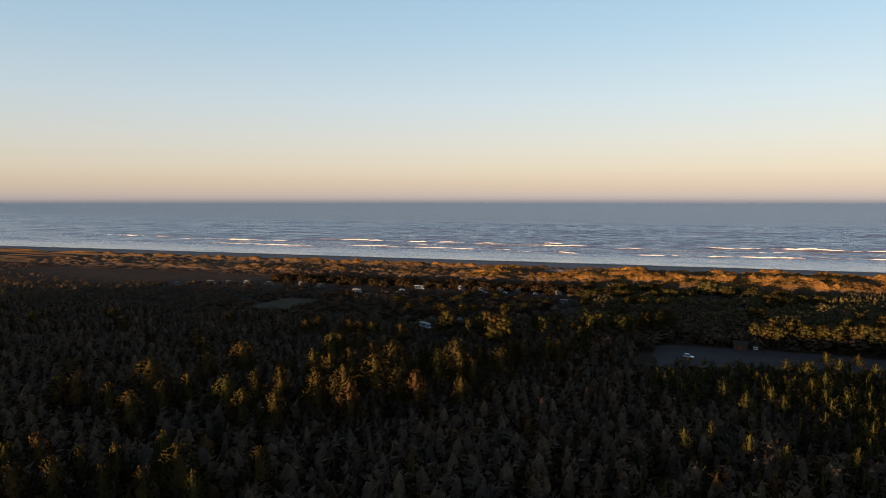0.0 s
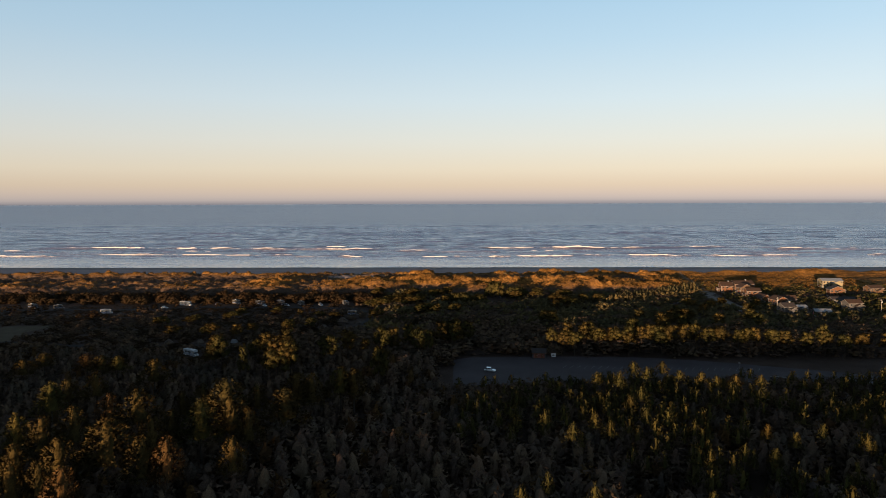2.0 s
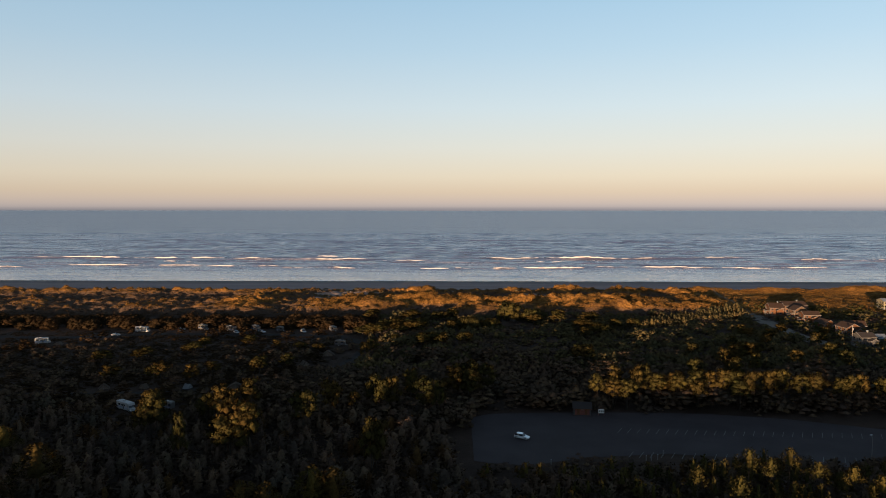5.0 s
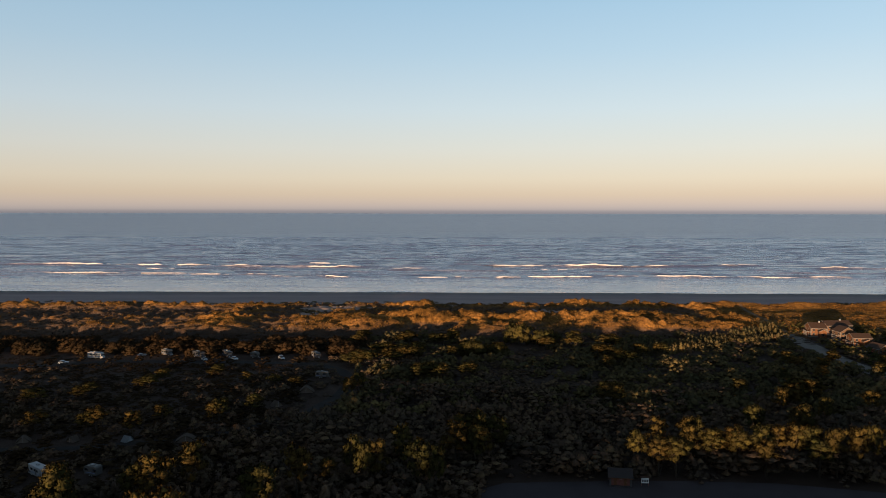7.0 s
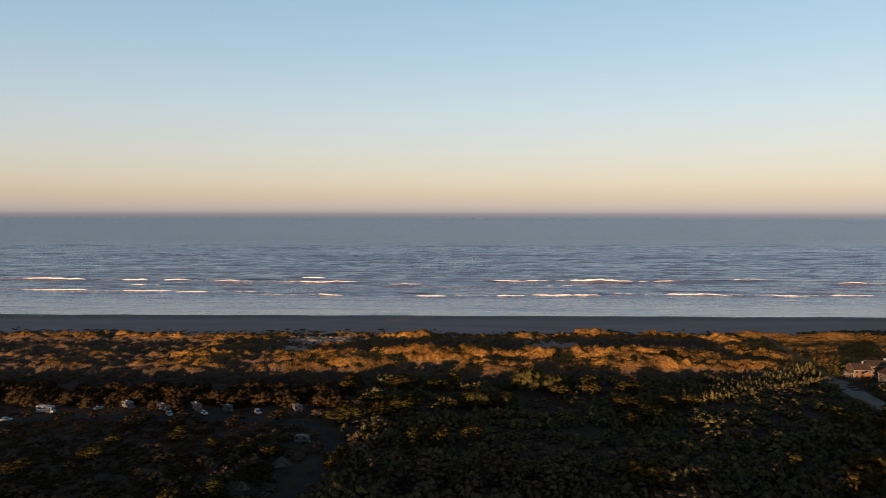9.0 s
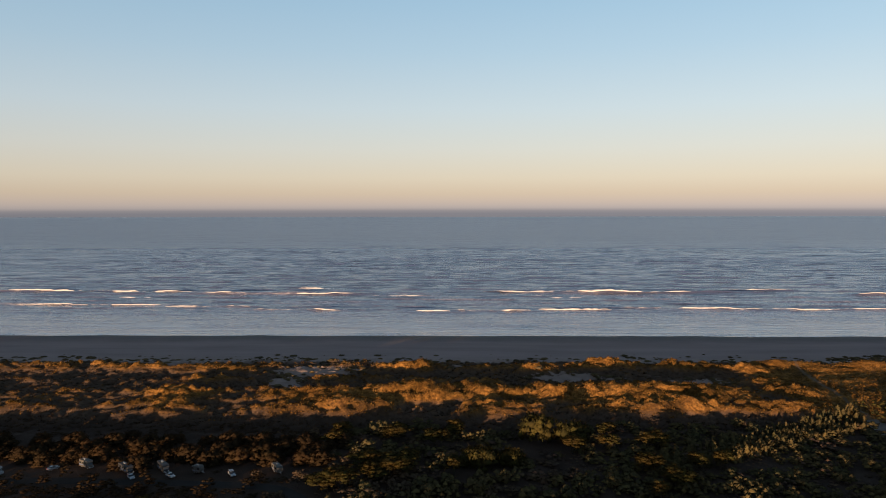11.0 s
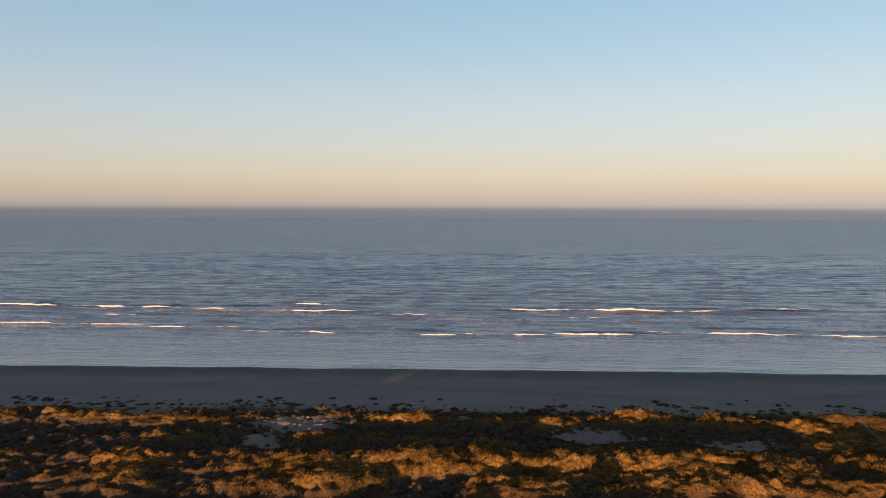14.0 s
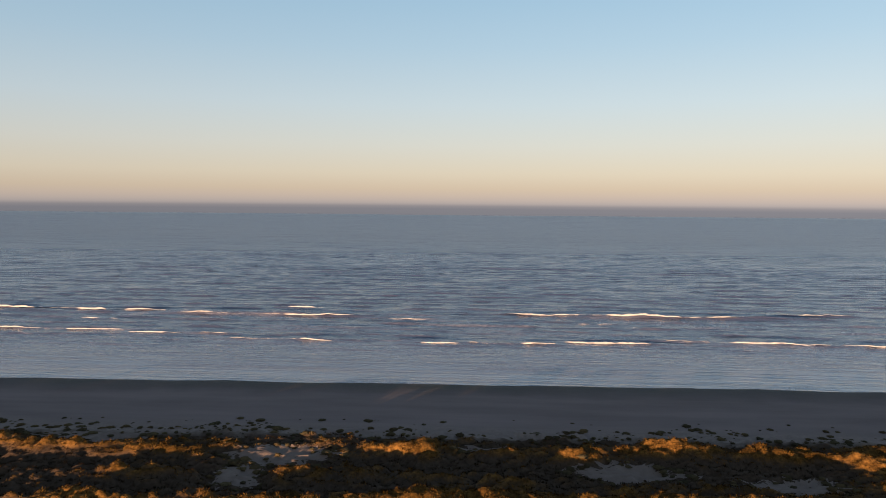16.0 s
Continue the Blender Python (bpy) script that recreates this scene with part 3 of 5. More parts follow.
def car(paint, label, length=4.6, tall=1.65, hatch=True):
    """A car nosed along +x: lower body, glasshouse, roof, lamps, wheels."""
    thing = new("car")
    h, L = tall, length
    tail = -L / 2 + (0.25 if hatch else 0.75)
    body = prism([(-L / 2, 0.35), (-L / 2 + 0.05, 0.95), (-L / 2 + 0.2, 1.02), (L / 2 - 1.25, 1.0), (L / 2 - 0.2, 0.86), (L / 2, 0.62), (L / 2 - 0.03, 0.32)], 1.8)
    bmesh.ops.bevel(body, geom=list(body.edges), offset=0.07, segments=2, affect="EDGES")
    part("body", body, paint, thing)
    glass = prism([(tail, 0.98), (tail + 0.35, h - 0.07), (L / 2 - 2.15, h - 0.07), (L / 2 - 1.3, 0.98)], 1.56)
    part("windows", glass, M_GLASS, thing, "dark tinted glass")
    roof = prism([(tail + 0.28, h - 0.09), (tail + 0.42, h), (L / 2 - 2.25, h), (L / 2 - 2.08, h - 0.09)], 1.58)
    part("roof", roof, paint, thing)
    for s in (-1, 1):
        part("headlight", one_box(L / 2 - 0.12, s * 0.68, 0.66, 0.2, 0.34, 0.16, bevel=0.03), M_LAMP, thing, "clear glass headlight")
        part("tail_light", one_box(-L / 2 + 0.03, s * 0.76, 0.72, 0.1, 0.2, 0.28, bevel=0.02), M_TAIL, thing, "red tail light")
        part("mirror", one_box(L / 2 - 1.55, s * 0.99, 0.98, 0.14, 0.2, 0.14, bevel=0.03), paint, thing)
        part("pillar", one_box((tail + L / 2 - 2.1) / 2, s * 0.785, 0.98, 0.1, 0.03, h - 1.08), paint, thing)
    wheels(thing, (-L / 2 + 0.85, L / 2 - 0.9), 0.82, 0.34)
    return tagged(thing, label, "car")


def motorhome(paint, label, length=7.4, cabover=True):
    """A motorhome nosed along +x: coach box, cab with bunk over it, windows, door, roof gear."""
    thing = new("motorhome")
    L = length
    part("coach_body", one_box(-0.75, 0, 0.45, L - 1.6, 2.4, 2.65, bevel=0.12), paint, thing)
    cab = prism([(L / 2 - 1.75, 0.4), (L / 2 - 1.75, 2.15), (L / 2 - 1.2, 2.1), (L / 2 - 0.75, 1.35), (L / 2, 1.15), (L / 2, 0.4)], 2.0)
    part("cab", cab, paint, thing)
    if cabover:
        part("overcab_bunk", prism([(L / 2 - 1.75, 2.15), (L / 2 - 1.75, 3.08), (L / 2 - 0.85, 2.95), (L / 2 - 0.6, 2.3), (L / 2 - 0.9, 2.12)], 2.35), paint, thing)
    glass = prism([(L / 2 - 1.18, 2.06), (L / 2 - 1.1, 2.1), (L / 2 - 0.68, 1.38), (L / 2 - 0.76, 1.36)], 1.8)
    part("windscreen", glass, M_GLASS, thing, "dark glass windscreen")
    for s in (-1, 1):
        for x, w in ((-2.2, 1.3), (-0.4, 1.0), (1.1, 0.7)):
            part("window", one_box(x, s * 1.205, 1.75, w, 0.04, 0.65, bevel=0.015), M_GLASS, thing, "dark framed window")
        part("stripe", one_box(-0.75, s * 1.203, 1.15, L - 2.0, 0.02, 0.22), M_BLUE, thing, "dark painted stripe")
        part("headlight", one_box(L / 2 - 0.02, s * 0.75, 0.75, 0.08, 0.3, 0.22, bevel=0.03), M_LAMP, thing)
    part("door", one_box(0.35, -1.21, 0.7, 0.62, 0.04, 1.9, bevel=0.015), M_CREAM, thing, "cream entry door")
    part("air_conditioner", one_box(-0.9, 0, 3.1, 0.95, 0.75, 0.3, bevel=0.08), M_WHITE, thing)
    part("roof_vent", one_box(-2.4, 0.3, 3.1, 0.45, 0.45, 0.14, bevel=0.03), M_GREY, thing)
    part("bumper", one_box(L / 2 + 0.05, 0, 0.4, 0.14, 2.0, 0.22, bevel=0.04), M_GREY, thing)
    wheels(thing, (-L / 2 + 1.7, L / 2 - 1.0), 0.95, 0.38)
    return tagged(thing, label, "motorhome")


def travel_trailer(paint, label, length=6.2):
    """A travel trailer with its hitch along +x."""
    thing = new("travel_trailer")
    L = length
    shell = prism([(-L / 2, 0.55), (-L / 2, 2.6), (-L / 2 + 0.35, 2.95), (L / 2 - 0.75, 2.95), (L / 2 - 0.15, 2.45), (L / 2, 1.5), (L / 2 - 0.3, 0.55)], 2.35)
    bmesh.ops.bevel(shell, geom=list(shell.edges), offset=0.06, segments=2, affect="EDGES")
    part("shell", shell, paint, thing)
    for s in (-1, 1):
        for x, w in ((-1.8, 1.1), (1.3, 1.2)):
            part("window", one_box(x, s * 1.185, 1.65, w, 0.04, 0.7, bevel=0.015), M_GLASS, thing, "dark framed window")
        part("stripe", one_box(-0.2, s * 1.18, 1.1, L - 1.2, 0.02, 0.16), M_BLUE, thing)
    part("door", one_box(-0.1, -1.19, 0.75, 0.65, 0.04, 1.9, bevel=0.015), M_CREAM, thing)
    part("air_conditioner", one_box(0, 0, 2.95, 0.9, 0.7, 0.28, bevel=0.08), M_WHITE, thing)
    part("hitch", prism([(L / 2 - 0.3, 0.5), (L / 2 - 0.3, 0.62), (L / 2 + 1.1, 0.56), (L / 2 + 1.1, 0.46)], 0.16), M_GREY, thing, "steel drawbar")
    part("gas_box", one_box(L / 2 + 0.2, 0, 0.6, 0.35, 0.6, 0.5, bevel=0.06), M_WHITE, thing)
    wheels(thing, (-0.75, 0.1), 1.02, 0.34)
    return tagged(thing, label, "trailer")


def tent(canvas, label, w=3.4, d=3.0, h=2.1):
    """A ridge tent or tarp shelter with sagging cloth, poles and guy lines."""
    thing = new("tent")
    bm = bmesh.new()
    n = 8
    rows = []
    for i in range(n + 1):
        u = i / n * 2 - 1
        rows.append([bm.verts.new((u * w / 2, (j / n * 2 - 1) * d / 2, h * (1 - abs(u) ** 1.25 * 0.92) - 0.14 * math.cos(math.pi * (j / n - 0.5)))) for j in range(n + 1)])
    for i in range(n):
        for j in range(n):
            bm.faces.new((rows[i][j], rows[i + 1][j], rows[i + 1][j + 1], rows[i][j + 1]))
    bmesh.ops.solidify(bm, geom=bm.faces[:], thickness=0.03)
    part("canopy", bm, canvas, thing)
    for s in (-1, 1):
        part("pole", tube(bmesh.new(), 0, s * d / 2, 0, 0.025, 0.025, h - 0.02, 6), M_GREY, thing)
        wall = prism([(-w / 2 * 0.92, 0.02), (0, h - 0.12), (w / 2 * 0.92, 0.02)], 0.03)
        bmesh.ops.translate(wall, vec=(0, s * (d / 2 - 0.2), 0), verts=wall.verts)
        part("end_wall", wall, canvas, thing)
    return tagged(thing, label, "tent")


def put(thing, x, y, turn, lift=0.08):
    thing.location = (x, y, float(ground_z(x, y)) + lift)
    thing.rotation_euler = (0, 0, radians(turn))
    return thing


VEHICLES = []


def park(thing, x, y, turn, group=""):
    VEHICLES.append((x, y))
    if group:
        tagged(thing, group=group)
    return put(thing, x, y, turn)


park(car(M_SILVER, "silver-white estate car parked alone on dark asphalt", 4.7, 1.68), 3.5, 325.5, -28)
RVS = "motorhomes and trailers at the campsites"
park(motorhome(M_WHITE, "white motorhome with an overcab bunk by the hedge", 8.2), -197.5, 505.5, -8, RVS)
park(car(M_GREY, "dark grey car parked beside the camp road", 4.3, 1.5, False), -177, 511, 60)
park(motorhome(M_CREAM, "cream motorhome backed against the hedge", 6.4), -165, 513.5, -30, RVS)
park(motorhome(M_PEWTER, "long pewter-grey motorhome with dark windows", 8.6), -147, 509, -38, RVS)
park(car(M_GREY, "dull grey car standing beside a motorhome", 4.4, 1.5, False), -142, 502.5, -50)
park(motorhome(M_PEWTER, "grey motorhome beside a towed car", 8.0), -133, 510.5, -48, RVS)
park(car(M_GREY, "grey car parked at a motorhome", 4.4, 1.5, False), -127.5, 504, -40)
park(travel_trailer(M_CREAM, "short cream trailer with its end to the road", 4.2), -118.5, 508.5, -25, RVS)
park(car(M_GREY, "dark pickup-sized car at a campsite", 4.8, 1.8), -104.5, 506, -55)
park(travel_trailer(M_CREAM, "weathered cream trailer under the hedge", 6.5), -88, 510, -55, RVS)
park(travel_trailer(M_CREAM, "cream trailer with dark windows by the road bend", 5.6), -77, 468.5, -6, RVS)
park(tent(M_CANVAS, "pale canvas camp shelter among low pines", 6.5, 4.0, 2.6), -79, 444.5, 8)
park(tent(M_CANVAS, "pale tarp shelter in dark scrub", 4.0, 3.2, 2.2), -86, 424, 40)
park(tent(M_CANVAS, "long pale tarp shelter in dark scrub", 7.0, 3.4, 2.2), -105, 384, 12)
park(tent(M_BLUETARP, "small pale blue tent between shrubs", 3.2, 2.6, 1.9), -124, 383.5, 70)
park(tent(M_CANVAS, "small canvas tent between shrubs", 3.2, 2.6, 1.9), -141.5, 383, -20)
park(tent(M_CANVAS, "low canvas tent beside the loop road", 4.4, 3.0, 2.0), -157, 382, 25)
park(motorhome(M_WHITE, "large white motorhome in the shade of pines", 8.8), -134.5, 353.5, -35, RVS)
park(travel_trailer(M_CREAM, "small cream trailer in the shade of pines", 4.6), -120, 354.5, 160, RVS)
park(motorhome(M_WHITE, "white motorhome in an open camp pitch", 7.0), -235, 471, 20, RVS)
park(tent(M_CANVAS, "low grey tarp beside the gravel road", 4.6, 3.0, 1.5), -225, 468, 4)
park(car(M_GREY, "dark grey car at the hedge side", 4.5, 1.5), -207, 493, 10)
park(travel_trailer(M_CREAM, "cream trailer behind dark shrubs", 5.6), -278, 491, 30, RVS)
park(motorhome(M_CREAM, "cream motorhome behind dark shrubs", 7.0), -297, 494, -20, RVS)
for n, (x, y) in enumerate(((-325, 488), (-346, 488), (-361, 483), (-375, 478), (-397, 462))):
    if n % 2:
        park(motorhome(M_CREAM, "distant cream motorhome among dark shrubs", 7.0), x, y, 15 * n - 30, RVS)
    else:
        park(travel_trailer(M_CREAM, "distant cream trailer among dark shrubs", 6.0), x, y, 20 - 25 * n, RVS)

M_BROWN = simple("brown_boards", (0.125, 0.048, 0.039), 0.8, vary=0.25, scale=2.0, bump=0.3)
M_SHINGLE = simple("cedar_shingles", (0.034, 0.019, 0.0125), 0.9, vary=0.35, scale=4.0, bump=0.5)
M_GREYROOF = simple("grey_shingles", (0.026, 0.021, 0.020), 0.9, vary=0.3, scale=4.0, bump=0.5)
M_PALEROOF = simple("pale_membrane_roof", (0.13, 0.138, 0.152), 0.6, vary=0.1)
M_TANWALL = simple("tan_siding", (0.080, 0.046, 0.027), 0.75, vary=0.15, bump=0.2)
M_CEDAR = simple("cedar_siding", (0.092, 0.040, 0.019), 0.8, vary=0.25, bump=0.3)
M_GREYWALL = simple("grey_siding", (0.052, 0.050, 0.051), 0.75, vary=0.15, bump=0.2)
M_YELLOW = simple("cream_yellow_siding", (0.17, 0.14, 0.085), 0.75, vary=0.12, bump=0.2)
M_TRIM = simple("white_trim", (0.135, 0.125, 0.118), 0.6, vary=0.08)
M_CONCRETE = simple("concrete", (0.15, 0.145, 0.135), 0.9, vary=0.2, bump=0.2)


def wall_window(thing, x, y, z, w, h, face):
    """A window on a wall that looks along face ('x+', 'y-', ...): frame, pane, sill."""
    along_x = face[0] == "y"
    s = 1 if face[1] == "+" else -1
    def bit(name, mat, du, dz, bw, bh, out, depth, parent, label=""):
        if along_x:
            bm = one_box(x + du, y + s * out, z + dz, bw, depth, bh)
        else:
            bm = one_box(x + s * out, y + du, z + dz, depth, bw, bh)
        return part(name, bm, mat, parent, label)
    frame_ob = bit("window", M_TRIM, 0, 0, w + 0.2, h + 0.2, 0.03, 0.08, thing, "white framed window")
    bit("pane", M_GLASS, 0, 0.1, w, h, 0.055, 0.06, frame_ob, "dark glass")
    bit("sill", M_TRIM, 0, -0.08, w + 0.35, 0.08, 0.08, 0.16, frame_ob)


def gable_roof(name, span_, run, low, pitch, ridge, roof_mat, parent, at=(0.0, 0.0)):
    """A gable roof with white boards along its eaves and rakes."""
    e, top = 0.55, low + span_ / 2 * pitch
    eave = low - e * pitch
    axis = "y" if ridge == "y" else "x"
    def slab(lift, deep, grow, run_):
        return [(-span_ / 2 - e - grow, eave + lift), (0, top + lift), (span_ / 2 + e + grow, eave + lift), (span_ / 2 + e + grow, eave + lift + deep), (0, top + lift + deep * 1.15), (-span_ / 2 - e - grow, eave + lift + deep)], run_, axis
    roof = part(name, prism(*slab(0.0, 0.22, 0.0, run + 2 * e)), roof_mat, parent)
    roof.location = (*at, 0)
    for s_ in (-1, 1):
        board = prism(*slab(-0.06, 0.2, 0.03, 0.1))
        way = Vector((0, s_ * (run / 2 + e + 0.05), 0)) if axis == "y" else Vector((s_ * (run / 2 + e + 0.05), 0, 0))
        bmesh.ops.translate(board, vec=way, verts=board.verts)
        part("rake_board", board, M_TRIM, roof, "white painted board")
        long_ = one_box(s_ * (span_ / 2 + e + 0.05), 0, eave - 0.05, 0.08, run + 2 * e, 0.24) if axis == "y" else one_box(0, s_ * (span_ / 2 + e + 0.05), eave - 0.05, run + 2 * e, 0.08, 0.24)
        part("eave_board", long_, M_TRIM, roof, "white painted board")
    return top


def house(wall, roof_mat, label, w=9, d=11, storeys=2, pitch=0.55, ridge="y", deck=True, chimney=False, wing=False):
    """A beach house: walls on a foundation, a gable roof with boards, a lower ell, windows on all sides, door, deck with rails, chimney, porch."""
    thing = new("house")
    h = 2.8 * storeys + 0.5
    part("wall", one_box(0, 0, -0.2, w, d, h + 0.2), wall, thing)
    part("foundation", one_box(0, 0, -1.6, w + 0.12, d + 0.12, 2.05), M_CONCRETE, thing)
    span_ = w if ridge == "y" else d
    run = d if ridge == "y" else w
    top = gable_roof("roof", span_, run, h, pitch, ridge, roof_mat, thing)
    gable = prism([(-span_ / 2, h - 0.02), (0, top - 0.02), (span_ / 2, h - 0.02)], run - 0.04, "y" if ridge == "y" else "x")
    part("gable", gable, wall, thing)
    for x in (-w / 2, w / 2):
        for y in (-d / 2, d / 2):
            part("corner_board", one_box(x, y, 0.4, 0.22, 0.22, h - 0.5), M_TRIM, thing, "white corner board")
    for st in range(storeys):
        z = 1.2 + 2.8 * st
        for k in range(max(2, int(w / 3))):
            x = -w / 2 + w * (k + 0.5) / max(2, int(w / 3))
            wall_window(thing, x, -d / 2, z, 1.3, 1.3, "y-")
            wall_window(thing, x, d / 2, z, 1.3, 1.3, "y+")
        for k in range(max(2, int(d / 3.5))):
            y = -d / 2 + d * (k + 0.5) / max(2, int(d / 3.5))
            wall_window(thing, -w / 2, y, z, 1.2, 1.2, "x-")
            wall_window(thing, w / 2, y, z, 1.2, 1.2, "x+")
    part("door", one_box(-w / 2 - 0.03, d * 0.02, 0.45, 0.08, 1.0, 2.1, bevel=0.02), M_RED, thing, "dark red front door")
    if pitch > 0.2:
        ell = part("ell", one_box(w * 0.18, -d / 2 - 1.5, -0.2, w * 0.5, 3.0, h * 0.72 + 0.2), wall, thing, "lower front wing")
        low = h * 0.72
        etop = gable_roof("ell_roof", w * 0.5, 3.4, low, pitch, "y", roof_mat, ell, (w * 0.18, -d / 2 - 1.3))
        tri_ = prism([(-w * 0.25, low - 0.02), (0, etop - 0.02), (w * 0.25, low - 0.02)], 2.9, "y")
        bmesh.ops.translate(tri_, vec=(w * 0.18, -d / 2 - 1.5, 0), verts=tri_.verts)
        part("ell_gable", tri_, wall, ell)
        wall_window(thing, w * 0.18, -d / 2 - 3.0, 1.2, 1.6, 1.3, "y-")
    if deck:
        dk = part("deck", one_box(-w / 2 - 1.4, -d * 0.18, 2.75, 2.8, d * 0.55, 0.2), M_CEDAR, thing, "timber deck")
        for y in np.linspace(-d * 0.45, d * 0.09, 6):
            part("post", one_box(-w / 2 - 2.7, float(y), -0.8, 0.18, 0.18, 4.7), M_TRIM, dk)
        for x in np.linspace(-w / 2 - 2.7, -w / 2 - 0.1, 3):
            part("post", one_box(float(x), -d * 0.455, -0.8, 0.18, 0.18, 4.7), M_TRIM, dk)
        for z in (3.3, 3.58, 3.86):
            part("rail", one_box(-w / 2 - 2.75, -d * 0.18, z, 0.09, d * 0.55, 0.1), M_TRIM, dk)
            part("rail", one_box(-w / 2 - 1.4, -d * 0.46, z, 2.7, 0.09, 0.1), M_TRIM, dk)
    if chimney:
        ch = part("chimney", one_box(w * 0.2, 0, h, 0.9, 0.9, top - h + 1.1, bevel=0.03), M_CONCRETE, thing, "pale chimney stack")
        part("cap", one_box(w * 0.2, 0, top + 1.1, 1.1, 1.1, 0.12), M_GREY, ch)
    if wing:
        wg = part("porch", one_box(-w / 2 - 1.6, d * 0.3, -0.2, 3.2, d * 0.3, 2.9), wall, thing)
        part("porch_roof", prism([(d * 0.12, 2.65), (d * 0.3, 3.9), (d * 0.48, 2.65)], 3.8, "x"), roof_mat, wg).location.x = -w / 2 - 1.5
        part("porch_window", one_box(-w / 2 - 3.2, d * 0.3, 0.9, 0.06, d * 0.2, 1.2), M_GLASS, wg, "dark glass")
    return tagged(thing, label, "house")


HOUSES = []


def settle(thing, x, y, turn, r=9):
    HOUSES.append((x, y, r))
    tagged(thing, group="beach houses by the road")
    thing.scale = (0.84, 0.84, 0.84)
    return put(thing, x, y, turn, 0.25)


settle(house(M_CEDAR, M_SHINGLE, "cedar-sided beach house with shingled roof and sunlit deck", 10, 12, 2, 0.5, "x", True, True, True), 197, 577, -8, 12)
settle(house(M_CEDAR, M_SHINGLE, "broad cedar beach house with wide dark shingled roof", 18, 12, 2, 0.42, "x", False, True), 212, 584, 4, 12)
settle(house(M_TANWALL, M_SHINGLE, "tan beach house with steep shingled gable roof", 10, 9, 2, 0.6, "y", True), 205, 562, 4)
settle(house(M_CEDAR, M_SHINGLE, "cedar beach house with broad hipped gable and deck", 11, 10, 2, 0.45, "x", True, False, True), 204, 545, -5)
settle(house(M_CEDAR, M_SHINGLE, "low cedar cottage with shingled roof", 9, 10, 1, 0.55, "y", False), 204, 527, 10)
settle(house(M_TANWALL, M_SHINGLE, "tan cottage with large sunlit gable", 12, 9, 1, 0.6, "x", False, False, True), 218, 521, -12)
settle(house(M_CEDAR, M_SHINGLE, "cedar house with brown roof beside the road", 10, 11, 2, 0.5, "y", True), 203, 501, 8)
settle(house(M_GREYWALL, M_GREYROOF, "grey-sided house with white trim and tall chimney", 9, 9, 2, 0.5, "x", True, True), 195, 472, 5)
settle(house(M_GREYWALL, M_PALEROOF, "small white-roofed house among dark trees", 9, 7, 1, 0.3, "x", False), 209, 485, 0)
settle(house(M_GREYWALL, M_PALEROOF, "grey bungalow with pale metal roof", 11, 8, 1, 0.35, "x", False), 214, 467, -6)
settle(house(M_YELLOW, M_PALEROOF, "large cream house with low pale roof, sunlit front", 18, 12, 2, 0.3, "x", False), 288, 598, -6, 14)
settle(house(M_GREYWALL, M_GREYROOF, "long grey-roofed house among shrubs", 18, 9, 1, 0.4, "x", False), 254, 518, -4, 11)
settle(house(M_TANWALL, M_SHINGLE, "tan house with shingled roof behind others", 12, 10, 2, 0.45, "x", False), 300, 560, 5, 11)
settle(house(M_CEDAR, M_GREYROOF, "brown house with grey roof beside shrubs", 12, 9, 2, 0.5, "y", False), 268, 552, -10, 10)
settle(house(M_GREYWALL, M_SHINGLE, "grey house with brown shingled roof", 11, 9, 2, 0.5, "x", False), 243, 486, 6, 10)


def kiosk():
    """A red-brown board-sided restroom hut with a dark gable roof, corner posts, doors, vent and slab."""
    thing = new("restroom_hut")
    part("slab", one_box(0, -0.3, -0.1, 7.2, 6.0, 0.22), M_ASPHALT, thing, "dark paved slab")
    part("wall", one_box(0, 0, 0.1, 6.4, 4.6, 2.7), M_BROWN, thing)
    for x in np.arange(-2.7, 2.8, 0.6):
        part("batten", one_box(float(x), -2.32, 0.12, 0.07, 0.05, 2.6), M_BROWN, thing)
    for x in (-3.1, 3.1):
        part("corner_post", one_box(x, -2.45, 0.1, 0.55, 0.4, 2.6, bevel=0.03), M_GREYWALL, thing, "grey corner post")
    part("gable", prism([(-2.28, 2.78), (0, 4.35), (2.28, 2.78)], 6.3, "x"), M_BROWN, thing)
    part("roof", prism([(-3.0, 2.45), (0, 4.5), (3.0, 2.45), (3.0, 2.62), (0, 4.7), (-3.0, 2.62)], 7.6, "x"), M_GREYROOF, thing)
    part("fascia", one_box(0, -3.02, 2.4, 7.5, 0.07, 0.2), M_CEDAR, thing)
    for x in (-1.5, 1.5):
        door = part("door", one_box(x, -2.36, 0.15, 1.0, 0.08, 2.1, bevel=0.02), M_CEDAR, thing, "red-brown door")
        part("handle", one_box(x + 0.38, -2.42, 1.1, 0.05, 0.06, 0.18), M_RIM, door)
    part("vent", one_box(0, -2.35, 2.0, 0.9, 0.06, 0.4), M_GREY, thing)
    return tagged(thing, "red-brown board-sided restroom hut with dark gable roof", "hut")


hut = put(kiosk(), 27.0, 352.0, -7, 0.1)
hut.scale = (0.88, 0.88, 0.9)
VEHICLES.append((27, 353))
CYPRESS = ((17, 547), (32, 548), (-9, 517), (3, 519))


M_BOARD = simple("white_board", (0.5, 0.5, 0.5), 0.6, vary=0.08)


